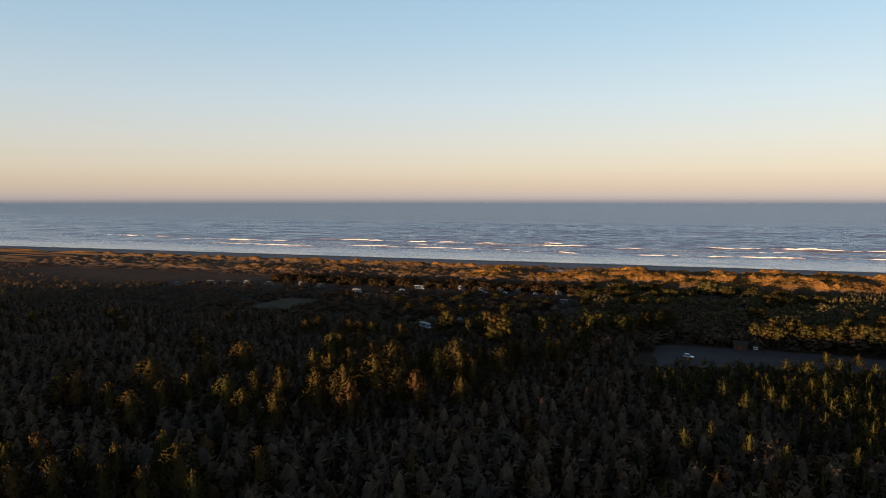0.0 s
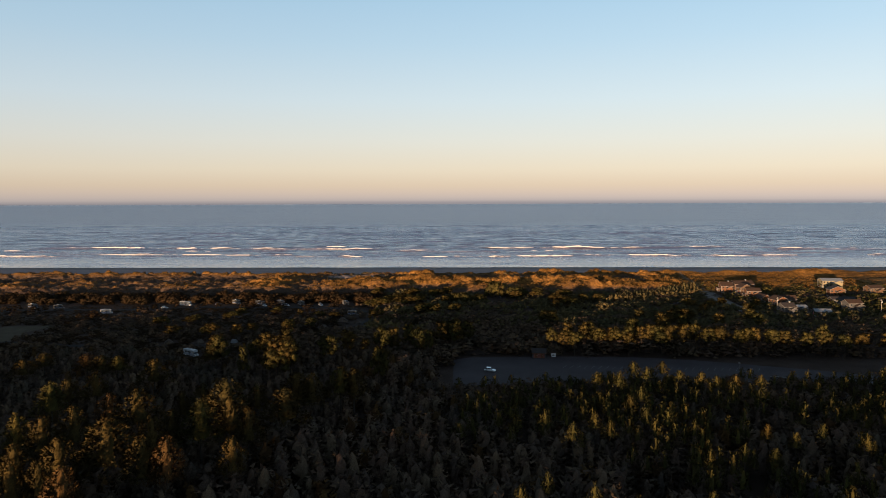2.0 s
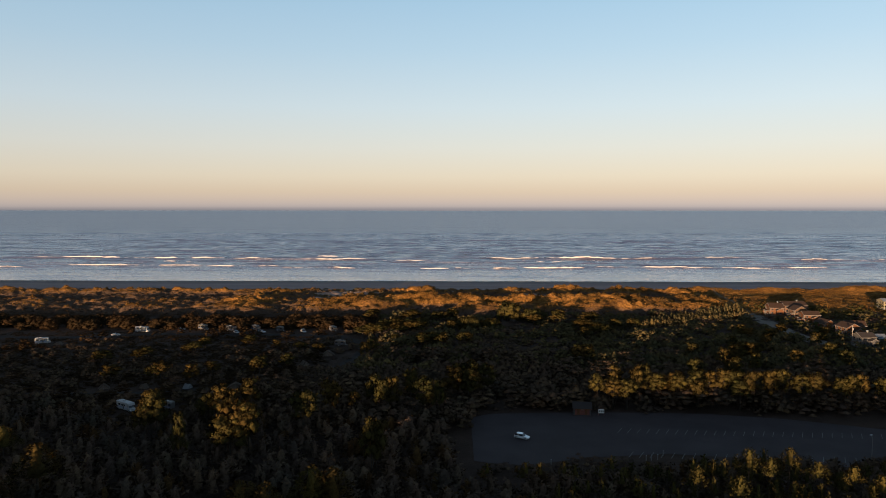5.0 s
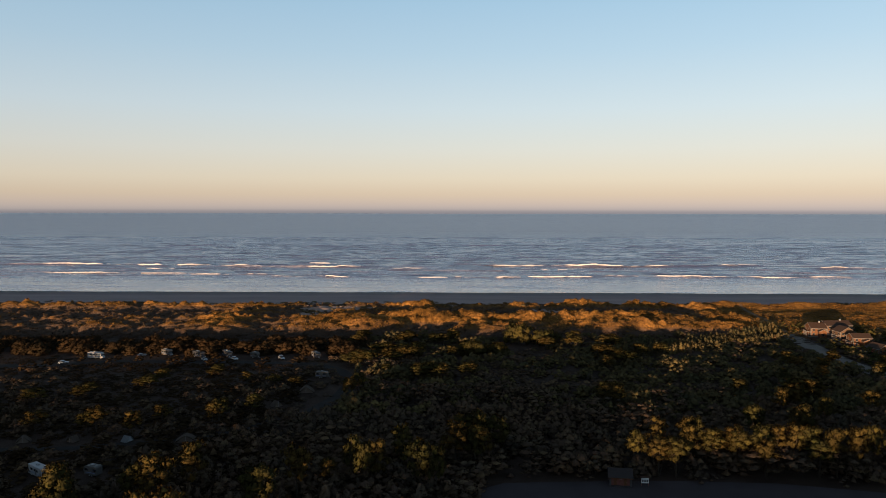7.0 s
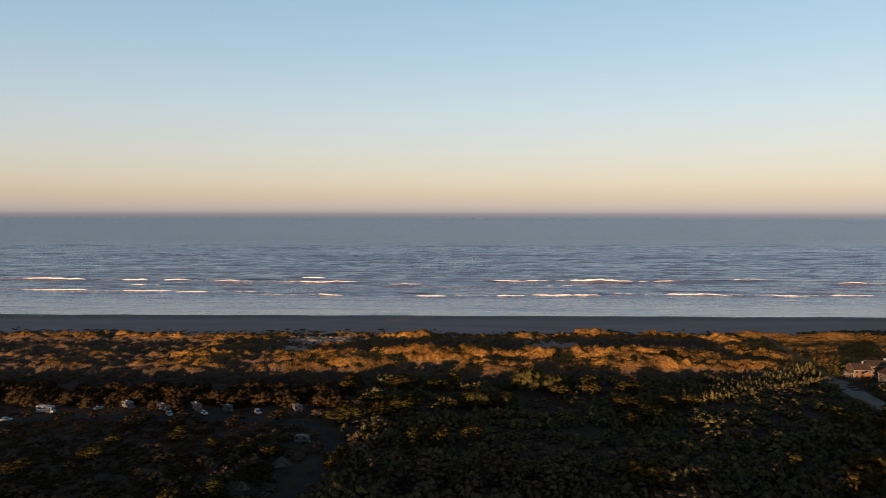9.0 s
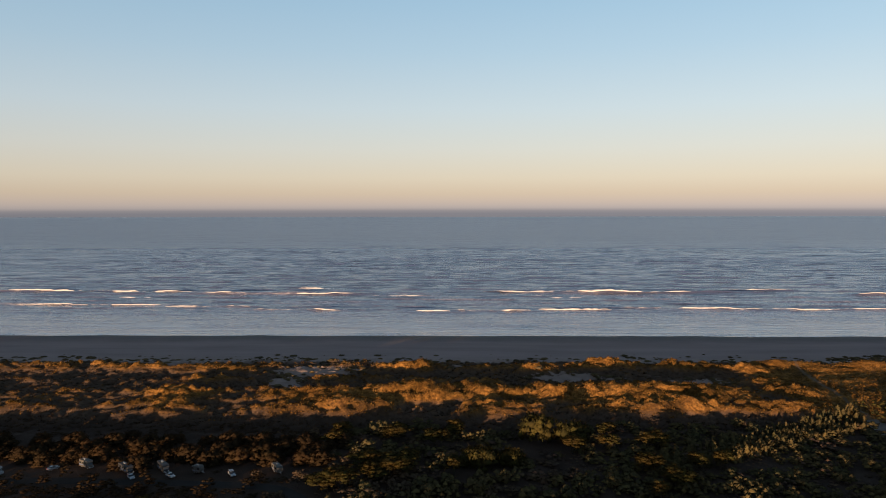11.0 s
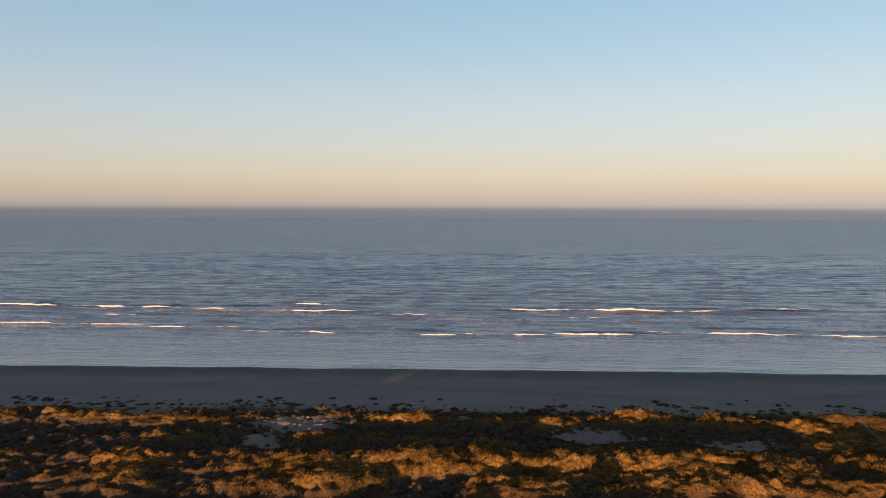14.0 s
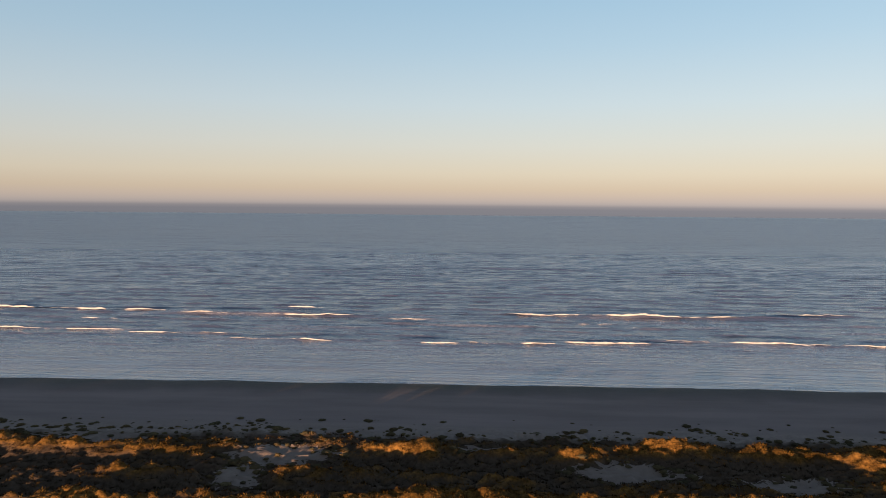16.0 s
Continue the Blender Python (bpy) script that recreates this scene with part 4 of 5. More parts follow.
def notice_board():
    thing = new("notice_board")
    for x in (-0.95, 0.95):
        part("post", one_box(x, 0, 0, 0.12, 0.12, 2.5), M_BROWN, thing)
    board = part("panel", one_box(0, -0.04, 0.75, 2.0, 0.08, 1.45, bevel=0.02), M_BOARD, thing, "white notice panel")
    for k in range(3):
        part("notice", one_box(-0.6 + 0.6 * k, -0.09, 1.05, 0.42, 0.02, 0.7), M_GREYWALL, board)
    part("cap", prism([(-0.5, 2.45), (0, 2.8), (0.5, 2.45)], 2.5, "x"), M_SHINGLE, thing)
    return tagged(thing, "white notice board on two posts beside the hut", "sign")


put(notice_board(), 33.4, 350.2, 0)


def lamp_post(tall, label):
    thing = new("light_pole")
    part("pole", tube(bmesh.new(), 0, 0, 0, 0.11, 0.07, tall, 10), M_TRIM, thing, "pale painted pole")
    part("base", tube(bmesh.new(), 0, 0, 0, 0.3, 0.26, 0.5, 12), M_CONCRETE, thing)
    part("head", one_box(0.35, 0, tall - 0.1, 0.8, 0.3, 0.16, bevel=0.04), M_GREY, thing)
    return tagged(thing, label, "light pole")


put(lamp_post(9.0, "pale metal light pole at the edge of the lot"), 98.5, 303.5, 180)
for x, y in ((9.5, 303.5), (37, 307), (38.6, 307.4), (40.5, 307.8), (43, 311)):
    thing = new("bollard")
    part("post", tube(bmesh.new(), 0, 0, 0, 0.12, 0.11, 1.5, 8), M_TRIM, thing)
    part("cap", tube(bmesh.new(), 0, 0, 1.5, 0.13, 0.04, 0.1, 8), M_GREY, thing)
    put(tagged(thing, "white painted post at the edge of the lot", "post", "posts at the lot's edge"), x, y, 0)
def utility_pole(tall):
    thing = new("utility_pole")
    part("pole", tube(bmesh.new(), 0, 0, 0, 0.2, 0.13, tall, 10), M_POLE, thing, "weathered pale timber pole")
    arm = part("crossarm", one_box(0, 0, tall - 0.9, 2.2, 0.12, 0.14, bevel=0.02), M_POLE, thing)
    for x in (-0.95, -0.35, 0.35, 0.95):
        part("insulator", tube(bmesh.new(), x, 0, tall - 0.76, 0.06, 0.04, 0.2, 8), M_GREY, arm)
    part("transformer", tube(bmesh.new(), 0.36, 0, tall - 2.5, 0.24, 0.24, 0.9, 12), M_GREY, thing, "grey transformer can")
    return tagged(thing, "weathered timber utility pole beside the beach houses", "utility pole", "utility poles by the houses")


M_POLE = simple("weathered_timber", (0.16, 0.145, 0.13), 0.9, vary=0.25, bump=0.3)
put(utility_pole(10.5), 190, 474, 15)
put(utility_pole(10.0), 252, 470, 15)
thing = new("kerb")
kerb_bm = bmesh.new()
for k in range(14):
    a_ = radians(-95 + 15 * k)
    box(kerb_bm, 118 + 5 * math.cos(a_), 314 + 3.5 * math.sin(a_), 0, 1.35, 0.2, 0.22, turn=pose(0, 0, 0, 0, 0, math.degrees(a_) + 90))
part("kerbstone", kerb_bm, M_CONCRETE, thing)
tagged(thing, "rounded concrete kerb of a lot island", "kerb")
thing.location.z = float(ground_z(118, 314))


# ---- trees ----
def unit(v):
    return v / (np.linalg.norm(v, axis=-1, keepdims=True) + 1e-9)


def facing(co, tri, nor):
    """Turns every triangle so that its front lies on the outer side of the crown."""
    co, tri, nor = np.asarray(co, float), np.asarray(tri), unit(np.asarray(nor, float))
    a, b, c = (co[tri[:, k]] for k in range(3))
    wrong = (np.cross(b - a, c - a) * nor[tri].mean(1)).sum(-1) < 0
    tri[wrong] = tri[wrong][:, ::-1]
    return co, tri, nor


def pine(seed, tall, reach, clumps, leaves, size, low=0.35, spread=1.0, core=0.85, under=True):
    """A round-headed pine or shrub: clumps of tufts on an uneven crown. Returns points, triangles and the crown's outward way."""
    rng = np.random.RandomState(seed)
    co, tri, nor = [], [], []
    heart = np.array((0, 0, tall * (low + 0.3 * (1 - low))))
    for c in range(clumps):
        a = 2.4 * c + rng.rand()
        f = (c + 0.5) / clumps
        z = tall * (low + (0.93 - low) * f)
        R = reach * math.sqrt(max(0.05, 1 - ((f - 0.25) / 0.85) ** 2)) * rng.uniform(0.35, 0.95) * spread
        mid = np.array((math.cos(a) * R, math.sin(a) * R, z + rng.uniform(-0.06, 0.06) * tall))
        bulge = unit(mid - heart) * 0.55
        cr = reach * rng.uniform(0.32, 0.5)
        i = len(co)
        for ax in ((1, 0, 0), (0, 1, 0), (-1, 0, 0), (0, -1, 0), (0, 0, 0.8), (0, 0, -0.9)):
            co.append(mid + np.array(ax) * cr * rng.uniform(core - 0.1, core + 0.1))
            nor.append(unit(np.array(ax, float)) + bulge)
        tri.extend((i + p, i + (p + 1) % 4, i + q) for p in range(4) for q in ((4, 5) if under else (4,)))
        for k in range(leaves):
            d = rng.normal(size=3)
            d /= np.linalg.norm(d)
            d[2] = abs(d[2]) * 0.9 - 0.15
            p = mid + d * cr * rng.uniform(0.65, 1.05) * (1, 1, 0.75)
            t = np.cross(d, rng.normal(size=3))
            t /= np.linalg.norm(t) + 1e-6
            s = size * rng.uniform(0.6, 1.3)
            i = len(co)
            out = d + bulge + rng.normal(size=3) * 0.16
            co.extend((p - t * s * 0.5 - d * s * 0.1, p + t * s * 0.5 - d * s * 0.1, p + d * s * 0.6 + np.array((0, 0, s * 0.3))))
            tri.append((i, i + 1, i + 2))
            nor += [out] * 3
            if k % 2:
                u = np.cross(d, t)
                co.extend((co[i], co[i + 1], p + u * s * 0.7 - d * s * 0.05))
                tri.append((i + 3, i + 4, i + 5))
                nor += [out] * 3
    return facing(co, tri, nor)


def trunk_mesh(seed, tall, r, limbs, lean=0.0, reach=2.0):
    """A tapered trunk with a few limbs."""
    rng = np.random.RandomState(seed)
    bm = bmesh.new()
    def bone(p, q, r0, r1, sides):
        p, q = Vector(p), Vector(q)
        m = Matrix.Translation((p + q) / 2) @ (q - p).to_track_quat("Z", "Y").to_matrix().to_4x4()
        bmesh.ops.create_cone(bm, cap_ends=True, segments=sides, radius1=r0, radius2=r1, depth=(q - p).length, matrix=m)
    bend = Vector((lean * rng.uniform(-1, 1), lean * rng.uniform(-1, 1), 0))
    mid = Vector((0, 0, tall * 0.5)) + bend * 0.4
    bone((0, 0, -0.4), mid, r, r * 0.65, 7)
    bone(mid, Vector((0, 0, tall * 0.95)) + bend, r * 0.65, r * 0.12, 6)
    for k in range(limbs):
        z = tall * rng.uniform(0.3, 0.8)
        a = 2.4 * k
        bone(bend * (z / tall), Vector((math.cos(a) * reach * 0.8, math.sin(a) * reach * 0.8, z + reach * 0.35)), r * 0.3, r * 0.08, 5)
    me = bpy.data.meshes.new("trunk")
    bm.to_mesh(me)
    bm.free()
    me.materials.append(M_BARK)
    return me


def joined(name, templates, spots, material):
    """One mesh of many plants: spots hold x, y, z, turn, scale across, scale up, template."""
    cos, tris, nors, base = [], [], [], 0
    spots = np.asarray(spots)
    for n, (co, tri, nor) in enumerate(templates):
        mine = spots[spots[:, 6].astype(int) == n]
        if not len(mine):
            continue
        c, s = np.cos(mine[:, 3])[:, None], np.sin(mine[:, 3])[:, None]
        k, up = mine[:, 4][:, None], mine[:, 5][:, None]
        x = (co[:, 0] * c - co[:, 1] * s) * k + mine[:, 0][:, None]
        y = (co[:, 0] * s + co[:, 1] * c) * k + mine[:, 1][:, None]
        z = co[:, 2] * up + mine[:, 2][:, None]
        cos.append(np.stack([x, y, z], -1).reshape(-1, 3))
        nors.append(np.stack([(nor[:, 0] * c - nor[:, 1] * s) / k, (nor[:, 0] * s + nor[:, 1] * c) / k, nor[:, 2] / up], -1).reshape(-1, 3))
        tris.append((tri[None] + (np.arange(len(mine)) * len(co))[:, None, None]).reshape(-1, 3) + base)
        base += len(mine) * len(co)
    return mesh_object(name, np.concatenate(cos), np.concatenate(tris), material, True, unit(np.concatenate(nors)))


RNG = np.random.RandomState(11)


def scattered(x0, x1, y0, y1, gap):
    """Loose points about a gap apart."""
    gx, gy = np.meshgrid(np.arange(x0, x1, gap), np.arange(y0, y1, gap))
    gx, gy = gx.ravel(), gy.ravel()
    return gx + RNG.uniform(-0.62, 0.62, len(gx)) * gap, gy + RNG.uniform(-0.62, 0.62, len(gy)) * gap


def clear(x, y, margin):
    """Where plants may stand: off the lot, roads, pitches and houses."""
    ok = ~in_lot(x, y, margin) & ~near_line(x, y, ROAD, 5.5 + margin) & ~near_line(x, y, CAMP_ROAD, 3.5 + margin) & ~near_line(x, y, LOOP_ROAD, 2.5 + margin * 0.6)
    ok &= ~((x > -274) & (x < -243) & (y > 378) & (y < 432))
    for vx, vy in VEHICLES:
        ok &= np.hypot(x - vx, y - vy - 0) > 5.0 + margin
    for hx, hy, r in HOUSES:
        ok &= np.hypot(x - hx, y - hy) > r + margin
    for cx, cy in CYPRESS:
        ok &= (np.hypot(x - cx, y - cy) > 4.5) & ~((np.abs(x - cx + 6) < 7) & (y < cy) & (y > cy - 16))
    return ok


# pitches that lie open inland: x, y of what stands there
OPEN_PITCH = ((-197.5, 505.5), (-235, 471), (-134.5, 353.5), (-77, 468.5), (-258, 420))


def open_height(x, y):
    """The tallest that plants grow on the inland side of the pitches, the lot and the lower houses."""
    top = np.full(np.shape(x), 40.0)
    for vx, vy in VEHICLES:
        wide = 6.0 if (vx, vy) in OPEN_PITCH else 4.0
        grade = 0.15 if (vx, vy) in OPEN_PITCH else 0.24
        dx, dy = -15 - vx, 150 - vy
        n = math.hypot(dx, dy)
        along = ((x - vx) * dx + (y - vy) * dy) / n
        off = np.abs((x - vx) * dy - (y - vy) * dx) / n
        top = np.where((along > 0) & (along < 70) & (off < wide), np.minimum(top, 0.5 + grade * np.maximum(along - 4, 0)), top)
    grade = np.interp(x, (-25, -12, 20, 60, 190), (0.30, 0.335, 0.33, 0.3146, 0.325))
    lot = 72.2 - grade * (y - 88)
    lot = lot + 40 * (1 - smooth(x, -30, -14))
    top = np.where(y < 306, np.minimum(top, lot), top)
    return top


def in_view(x, y):
    return (x > -1.36 * y - 60) & (x < 0.68 * y + 60)


def spots_of(x, y, across, up, kinds):
    n = len(x)
    return np.column_stack([x, y, ground_z(x, y) - 0.15, RNG.uniform(0, 6.28, n), across, up, RNG.randint(0, kinds, n)])


def shade_top(y):
    """How high over the ground the long morning shade of the inland forest reaches; the canopy thins out towards the sea with it."""
    return np.maximum(12.1 - 0.0617 * (np.asarray(y, float) - 296), 0.8)


def canopy_top(y):
    return np.maximum(12.1 - 0.054 * (np.asarray(y, float) - 296), 0.8)


def tufted(seed, tall, reach, count, size, low=0.12, round_=0.0, core_=0.6):
    """A bushy conifer: short upswept tufts over a ragged cone (round_ nearer 1: a dome). Returns points, triangles and outward ways."""
    rng = np.random.RandomState(seed)
    lumps = rng.uniform(0.42, 1.28, (9, 7))
    f = 1 - (1 - rng.rand(count)) ** 0.62
    f = np.clip(f, 0, 0.985)
    a = rng.rand(count) * 2 * math.pi
    prof = (1 - f) ** 0.85 * (1 - round_) + np.sqrt(np.clip(1 - (f * 1.02) ** 2.2, 0.02, 1)) * round_
    lump = lumps[(f * 8.99).astype(int), (a / 6.2832 * 6.99).astype(int)]
    R = reach * prof * lump * rng.uniform(0.7, 1.05, count) + 0.08
    z = tall * (low + (1 - low) * f)
    out = np.stack([np.cos(a), np.sin(a), np.zeros(count)], -1)
    p = out * R[:, None] + np.stack([np.zeros(count), np.zeros(count), z - 0.12 * R], -1)
    s = size * rng.uniform(0.6, 1.35, count)[:, None]
    way = out * rng.uniform(0.3, 1.0, (count, 1)) + np.array((0, 0, 1.0)) * rng.uniform(-0.1, 0.9, (count, 1)) + rng.normal(size=(count, 3)) * 0.25
    side = np.cross(way, rng.normal(size=(count, 3)) + np.array((0, 0, 1.5)))
    side /= np.linalg.norm(side, axis=1)[:, None] + 1e-6
    co = np.stack([p - side * s * 0.42 - out * s * 0.2, p + side * s * 0.42 - out * s * 0.2, p + way * s], 1).reshape(-1, 3)
    leaf_out = out + np.array((0, 0, 1.0)) * (0.12 + 0.4 * f + 0.4 * round_ * f + 0.35 * (lump - 0.85))[:, None] + rng.normal(size=(count, 3)) * 0.2
    nor = np.repeat(leaf_out, 3, 0)
    rings, sides = (0.02, 0.26, 0.42, 0.66, 0.80), 7
    ring, ring_out = [], []
    for q in rings:
        w = reach * ((1 - q) ** 0.85 * (1 - round_) + math.sqrt(max(0.02, 1 - (q * 1.02) ** 2.2)) * round_) * core_
        for k in range(sides):
            c, sn = math.cos(k * 0.8976 + q * 2), math.sin(k * 0.8976 + q * 2)
            w_ = w * rng.uniform(0.45, 1.3)
            ring.append((c * w_, sn * w_, tall * (low + (1 - low) * (q + rng.uniform(-0.07, 0.07)))))
            ring_out.append((c + rng.normal() * 0.45, sn + rng.normal() * 0.45, 0.25 + 0.5 * q + rng.normal() * 0.4))
    ring.append((0, 0, tall * 0.97))
    ring_out.append((0, 0, 1))
    core = [(r * sides + k, r * sides + (k + 1) % sides, (r + 1) * sides + (k + 1) % sides) for r in range(4) for k in range(sides)]
    core += [(r * sides + k, (r + 1) * sides + (k + 1) % sides, (r + 1) * sides + k) for r in range(4) for k in range(sides)]
    core += [(4 * sides + k, 4 * sides + (k + 1) % sides, 5 * sides) for k in range(sides)]
    tri = np.concatenate([np.arange(len(co)).reshape(-1, 3), np.array(core) + len(co)])
    return facing(np.concatenate([co, np.array(ring)]), tri, np.concatenate([nor, np.array(ring_out)]))


T_CONIFER = [tufted(n, 12.0, 3.3 + 0.3 * (n % 3), 140, 0.82, 0.42, (0.45, 0.65, 0.85)[n % 3], 0.42) for n in range(6)]
T_CONIFER_FULL = [tufted(20 + n, 12.0, 3.0, 2100, 0.25, 0.62, (0.35, 0.5, 0.7)[n % 3], 0.34) for n in range(6)]
T_CONIFER_SLIM = [tufted(30 + n, 12.0, 3.0, 520, 0.30, 0.78, (0.25, 0.4, 0.55)[n % 3], 0.3) for n in range(4)]
T_CONIFER_LOW = [tufted(40 + n, 12.0, 3.4, 8, 2.0, 0.05, 0.6, 0.95) for n in range(4)]
T_PINE_FULL = [pine(60 + n, 10.0, 3.1, 22, 50, 0.34, 0.52, 1.0, 0.6) for n in range(6)]
T_PINE = [pine(80 + n, 10.0, 3.0, 10, 15, 0.62, 0.30) for n in range(5)]
T_PINE_DARK = [pine(90 + n, 10.0, 3.6, 9, 14, 0.62, 0.40, 1.05, 0.7, False) for n in range(6)]
T_SHRUB = [pine(100 + n, 3.6, 2.6 + 0.3 * (n % 3), 7, 8, 0.34, 0.08, 1.15, 0.85, False) for n in range(8)]
T_BUSH = [pine(300 + n, 3.6, 3.5, 11, 11, 0.42, 0.04, 1.0, 0.78, False) for n in range(6)]
T_YOUNG = [tufted(320 + n, 4.0, 1.55, 170, 0.34, 0.04, (0.35, 0.5, 0.65)[n % 3], 0.72) for n in range(6)]
T_SHRUB_FAR = [pine(120 + n, 3.6, 2.6, 3, 5, 0.9, 0.2) for n in range(4)]


def tree_kind(name, template, trunk, material):
    """One tree with trunk and crown meshes of its own, to be copied."""
    thing = new(name)
    co, tri, nor = template
    crown = new("crown", mesh_data("crown", co, tri, [material], None, True, nor))
    stem = new("trunk", trunk)
    crown.parent = stem.parent = thing
    return thing


def discard(thing):
    for child in list(thing.children):
        bpy.data.objects.remove(child)
    bpy.data.objects.remove(thing)


# the dense stand, kept low by the wind: its tops stay in the shade
x, y = scattered(-430, 195, 78, 348, 5.1)
keep = clear(x, y, 2.0) & in_view(x, y) & (fbm(x / 26 + 40, y / 26, 2) > 0.2) & ~((y > 296) & (x > -20))
x, y = x[keep], y[keep]
tall = shade_top(y) * (0.56 + 0.34 * fbm(x / 40, y / 40, 3)) * RNG.uniform(0.86, 1.06, len(x))
tall = np.minimum(np.minimum(tall, 0.88 * shade_top(y)), open_height(x, y) * RNG.uniform(0.8, 1.0, len(x)))
keep = tall > 1.5
x, y, tall = x[keep], y[keep], tall[keep]
rusty = RNG.rand(len(x)) < 0.07
sp = spots_of(x, y, (tall / 12) ** 0.6 * RNG.uniform(0.85, 1.25, len(x)), tall / 12, 6)
tagged(joined("conifer_forest", T_CONIFER, sp[~rusty], M_CONIFER), "dense dark green spruce and pine forest in low sun", "forest", kind="stuff")
tagged(joined("rusty_conifers", T_CONIFER, sp[rusty], M_RUSSET), "scattered rust-brown conifers within the green forest", "forest", kind="stuff")

# trees that stand out of it into the sun: x, y, half-width of the sunlit head
WEST_GROVE = (
    (-106, 193, 2.6), (-102, 199, 2.7), (-84, 180, 4.2), (-92, 211, 3.8), (-103, 218, 2.0), (-75, 177, 2.2), (-70, 177, 2.2), (-74, 225, 3.9), (-66, 205, 3.6),
    (-72, 201, 3.6), (-55, 215, 3.7), (-57, 237, 3.6), (-53, 238, 3.0), (-46, 247, 3.2), (-42, 248, 3.0), (-111, 263, 3.1), (-121, 245, 2.3), (-123, 225, 3.1),
    (-83, 232, 1.8), (-87, 227, 1.3), (-130, 245, 2.7), (-114, 196, 2.2), (-103, 178, 2.4), (-89, 164, 1.7), (-93, 162, 2.2), (-82, 160, 2.1), (-92, 176, 2.8),
    (-80, 192, 2.4), (-79, 201, 2.0), (-61, 203, 2.0), (-59, 185, 1.5), (-68, 234, 1.7),
)
FAR_GROVE = (
    (-150, 162, 4.2), (-135, 150, 2.3), (-148, 144, 2.1), (-133, 158, 1.8), (-143, 198, 3.8), (-120, 158, 3.4), (-115, 165, 1.7), (-142, 178, 1.9), (-162, 146, 3.4),
    (-168, 146, 2.5), (-110, 170, 1.8), (-98, 149, 2.6), (-135, 138, 3.2), (-92, 106, 3.2), (-102, 113, 1.2), (-79, 114, 2.1), (-108, 91, 2.1), (-113, 87, 2.5),
    (-126, 96, 2.3), (-100, 95, 1.3), (-92, 96, 1.6), (-108, 106, 1.2), (-82, 98, 1.5), (-127, 104, 1.7), (-113, 102, 1.1), (-108, 149, 2.1), (-169, 284, 2.6),
    (-171, 300, 2.4), (-152, 296, 2.6), (-144, 292, 3.0), (-138, 292, 2.6),
)
LOT_TIPS = (
    (35, 260, 2.0), (40, 250, 2.4), (48, 265, 2.6), (52, 263, 2.4), (58, 267, 2.8), (63, 264, 2.2), (69, 261, 2.2), (72, 256, 1.8), (78, 256, 2.2), (86, 256, 2.2),
    (25, 211, 1.4), (18, 202, 1.7), (28, 207, 1.3), (38, 228, 1.5), (43, 236, 1.8), (13, 216, 1.3), (49, 208, 1.1), (45, 186, 1.0), (54, 190, 0.9), (60, 188, 1.0),
    (66, 206, 0.9), (70, 200, 1.0), (80, 207, 0.9), (85, 197, 1.5), (8, 171, 1.0), (16, 165, 1.1), (23, 160, 1.0), (2, 163, 1.6), (37, 162, 1.2), (63, 164, 1.2),
)
STANDING = []


def grown(a_, b_, r, lit, most):
    """The height of a tree whose head clears the shade of what stands towards the sun by lit metres."""
    base = float(shade_top(b_))
    for sx, sy, top, sr in STANDING:
        along = (a_ - sx) * 0.4226 + (b_ - sy) * 0.9063
        if along > 0 and abs((a_ - sx) * 0.9063 - (b_ - sy) * 0.4226) < 0.7 * (r + sr):
            base = max(base, top - 0.6 - 0.0559 * along)
    h = min(base + lit, float(shade_top(b_)) + most)
    STANDING.append((a_, b_, h, r))
    return h


kinds = []
for n in range(6):
    k = tree_kind("conifer_tree", T_CONIFER_FULL[n], trunk_mesh(n, 12, 0.22, 0), M_RUSSET if n == 5 else M_OCHRE if n > 0 else M_OLIVE)
    kinds.append((k, "tall rusty brown conifer rising above the forest" if n == 5 else "tall dark green spruce standing above the dense forest"))
for n in range(4):
    k = tree_kind("conifer_tree", T_CONIFER_SLIM[n], trunk_mesh(n + 10, 12, 0.2, 0), M_OLIVE if n < 3 else M_GOLD)
    kinds.append((k, "slim green conifer with a sunlit tip above the dense stand"))
EMERGENT = []
for a_, b_, r in sorted(WEST_GROVE + FAR_GROVE + LOT_TIPS, key=lambda p: p[1]):
    far_off = (a_, b_, r) in FAR_GROVE
    lit = 0.4 + (0.6 if far_off else 0.85) * r if a_ < -12 else 0.5 + 0.6 * r
    EMERGENT.append((a_, b_, r, grown(a_, b_, r, lit, 1.2 + 1.5 * r) - 2.6 * (1 - float(smooth(b_, 120, 175))) - 1.6 * (a_ > -12) * (1 - float(smooth(b_, 190, 235)))))
px, py = scattered(-420, -170, 118, 300, 19.0)
for a_, b_ in zip(px, py):
    if in_view(a_, b_) and RNG.rand() < 0.14:
        EMERGENT.append((a_, b_, RNG.uniform(1.2, 2.4), shade_top(b_) + RNG.uniform(0.0, 1.6)))
for n, (a_, b_, r, h) in enumerate(EMERGENT[:299]):
    slim = a_ > -12
    base, lab = kinds[6 + n % 4] if slim else kinds[(n * 3) % 5 if n % 7 else 5]
    w = 0.42 + 0.25 * r if slim else (r + 1.1) / 2.3
    m = Matrix.Translation((a_, b_, float(ground_z(a_, b_)) - 0.15)) @ pose(0, 0, 0, 0, 0, (137.5 * n) % 360) @ Matrix.Diagonal((w, w, h / 12, 1))
    tagged(copy_thing(base, m), lab, "tree", "tall conifers in the forest")
for base, lab in kinds:
    discard(base)

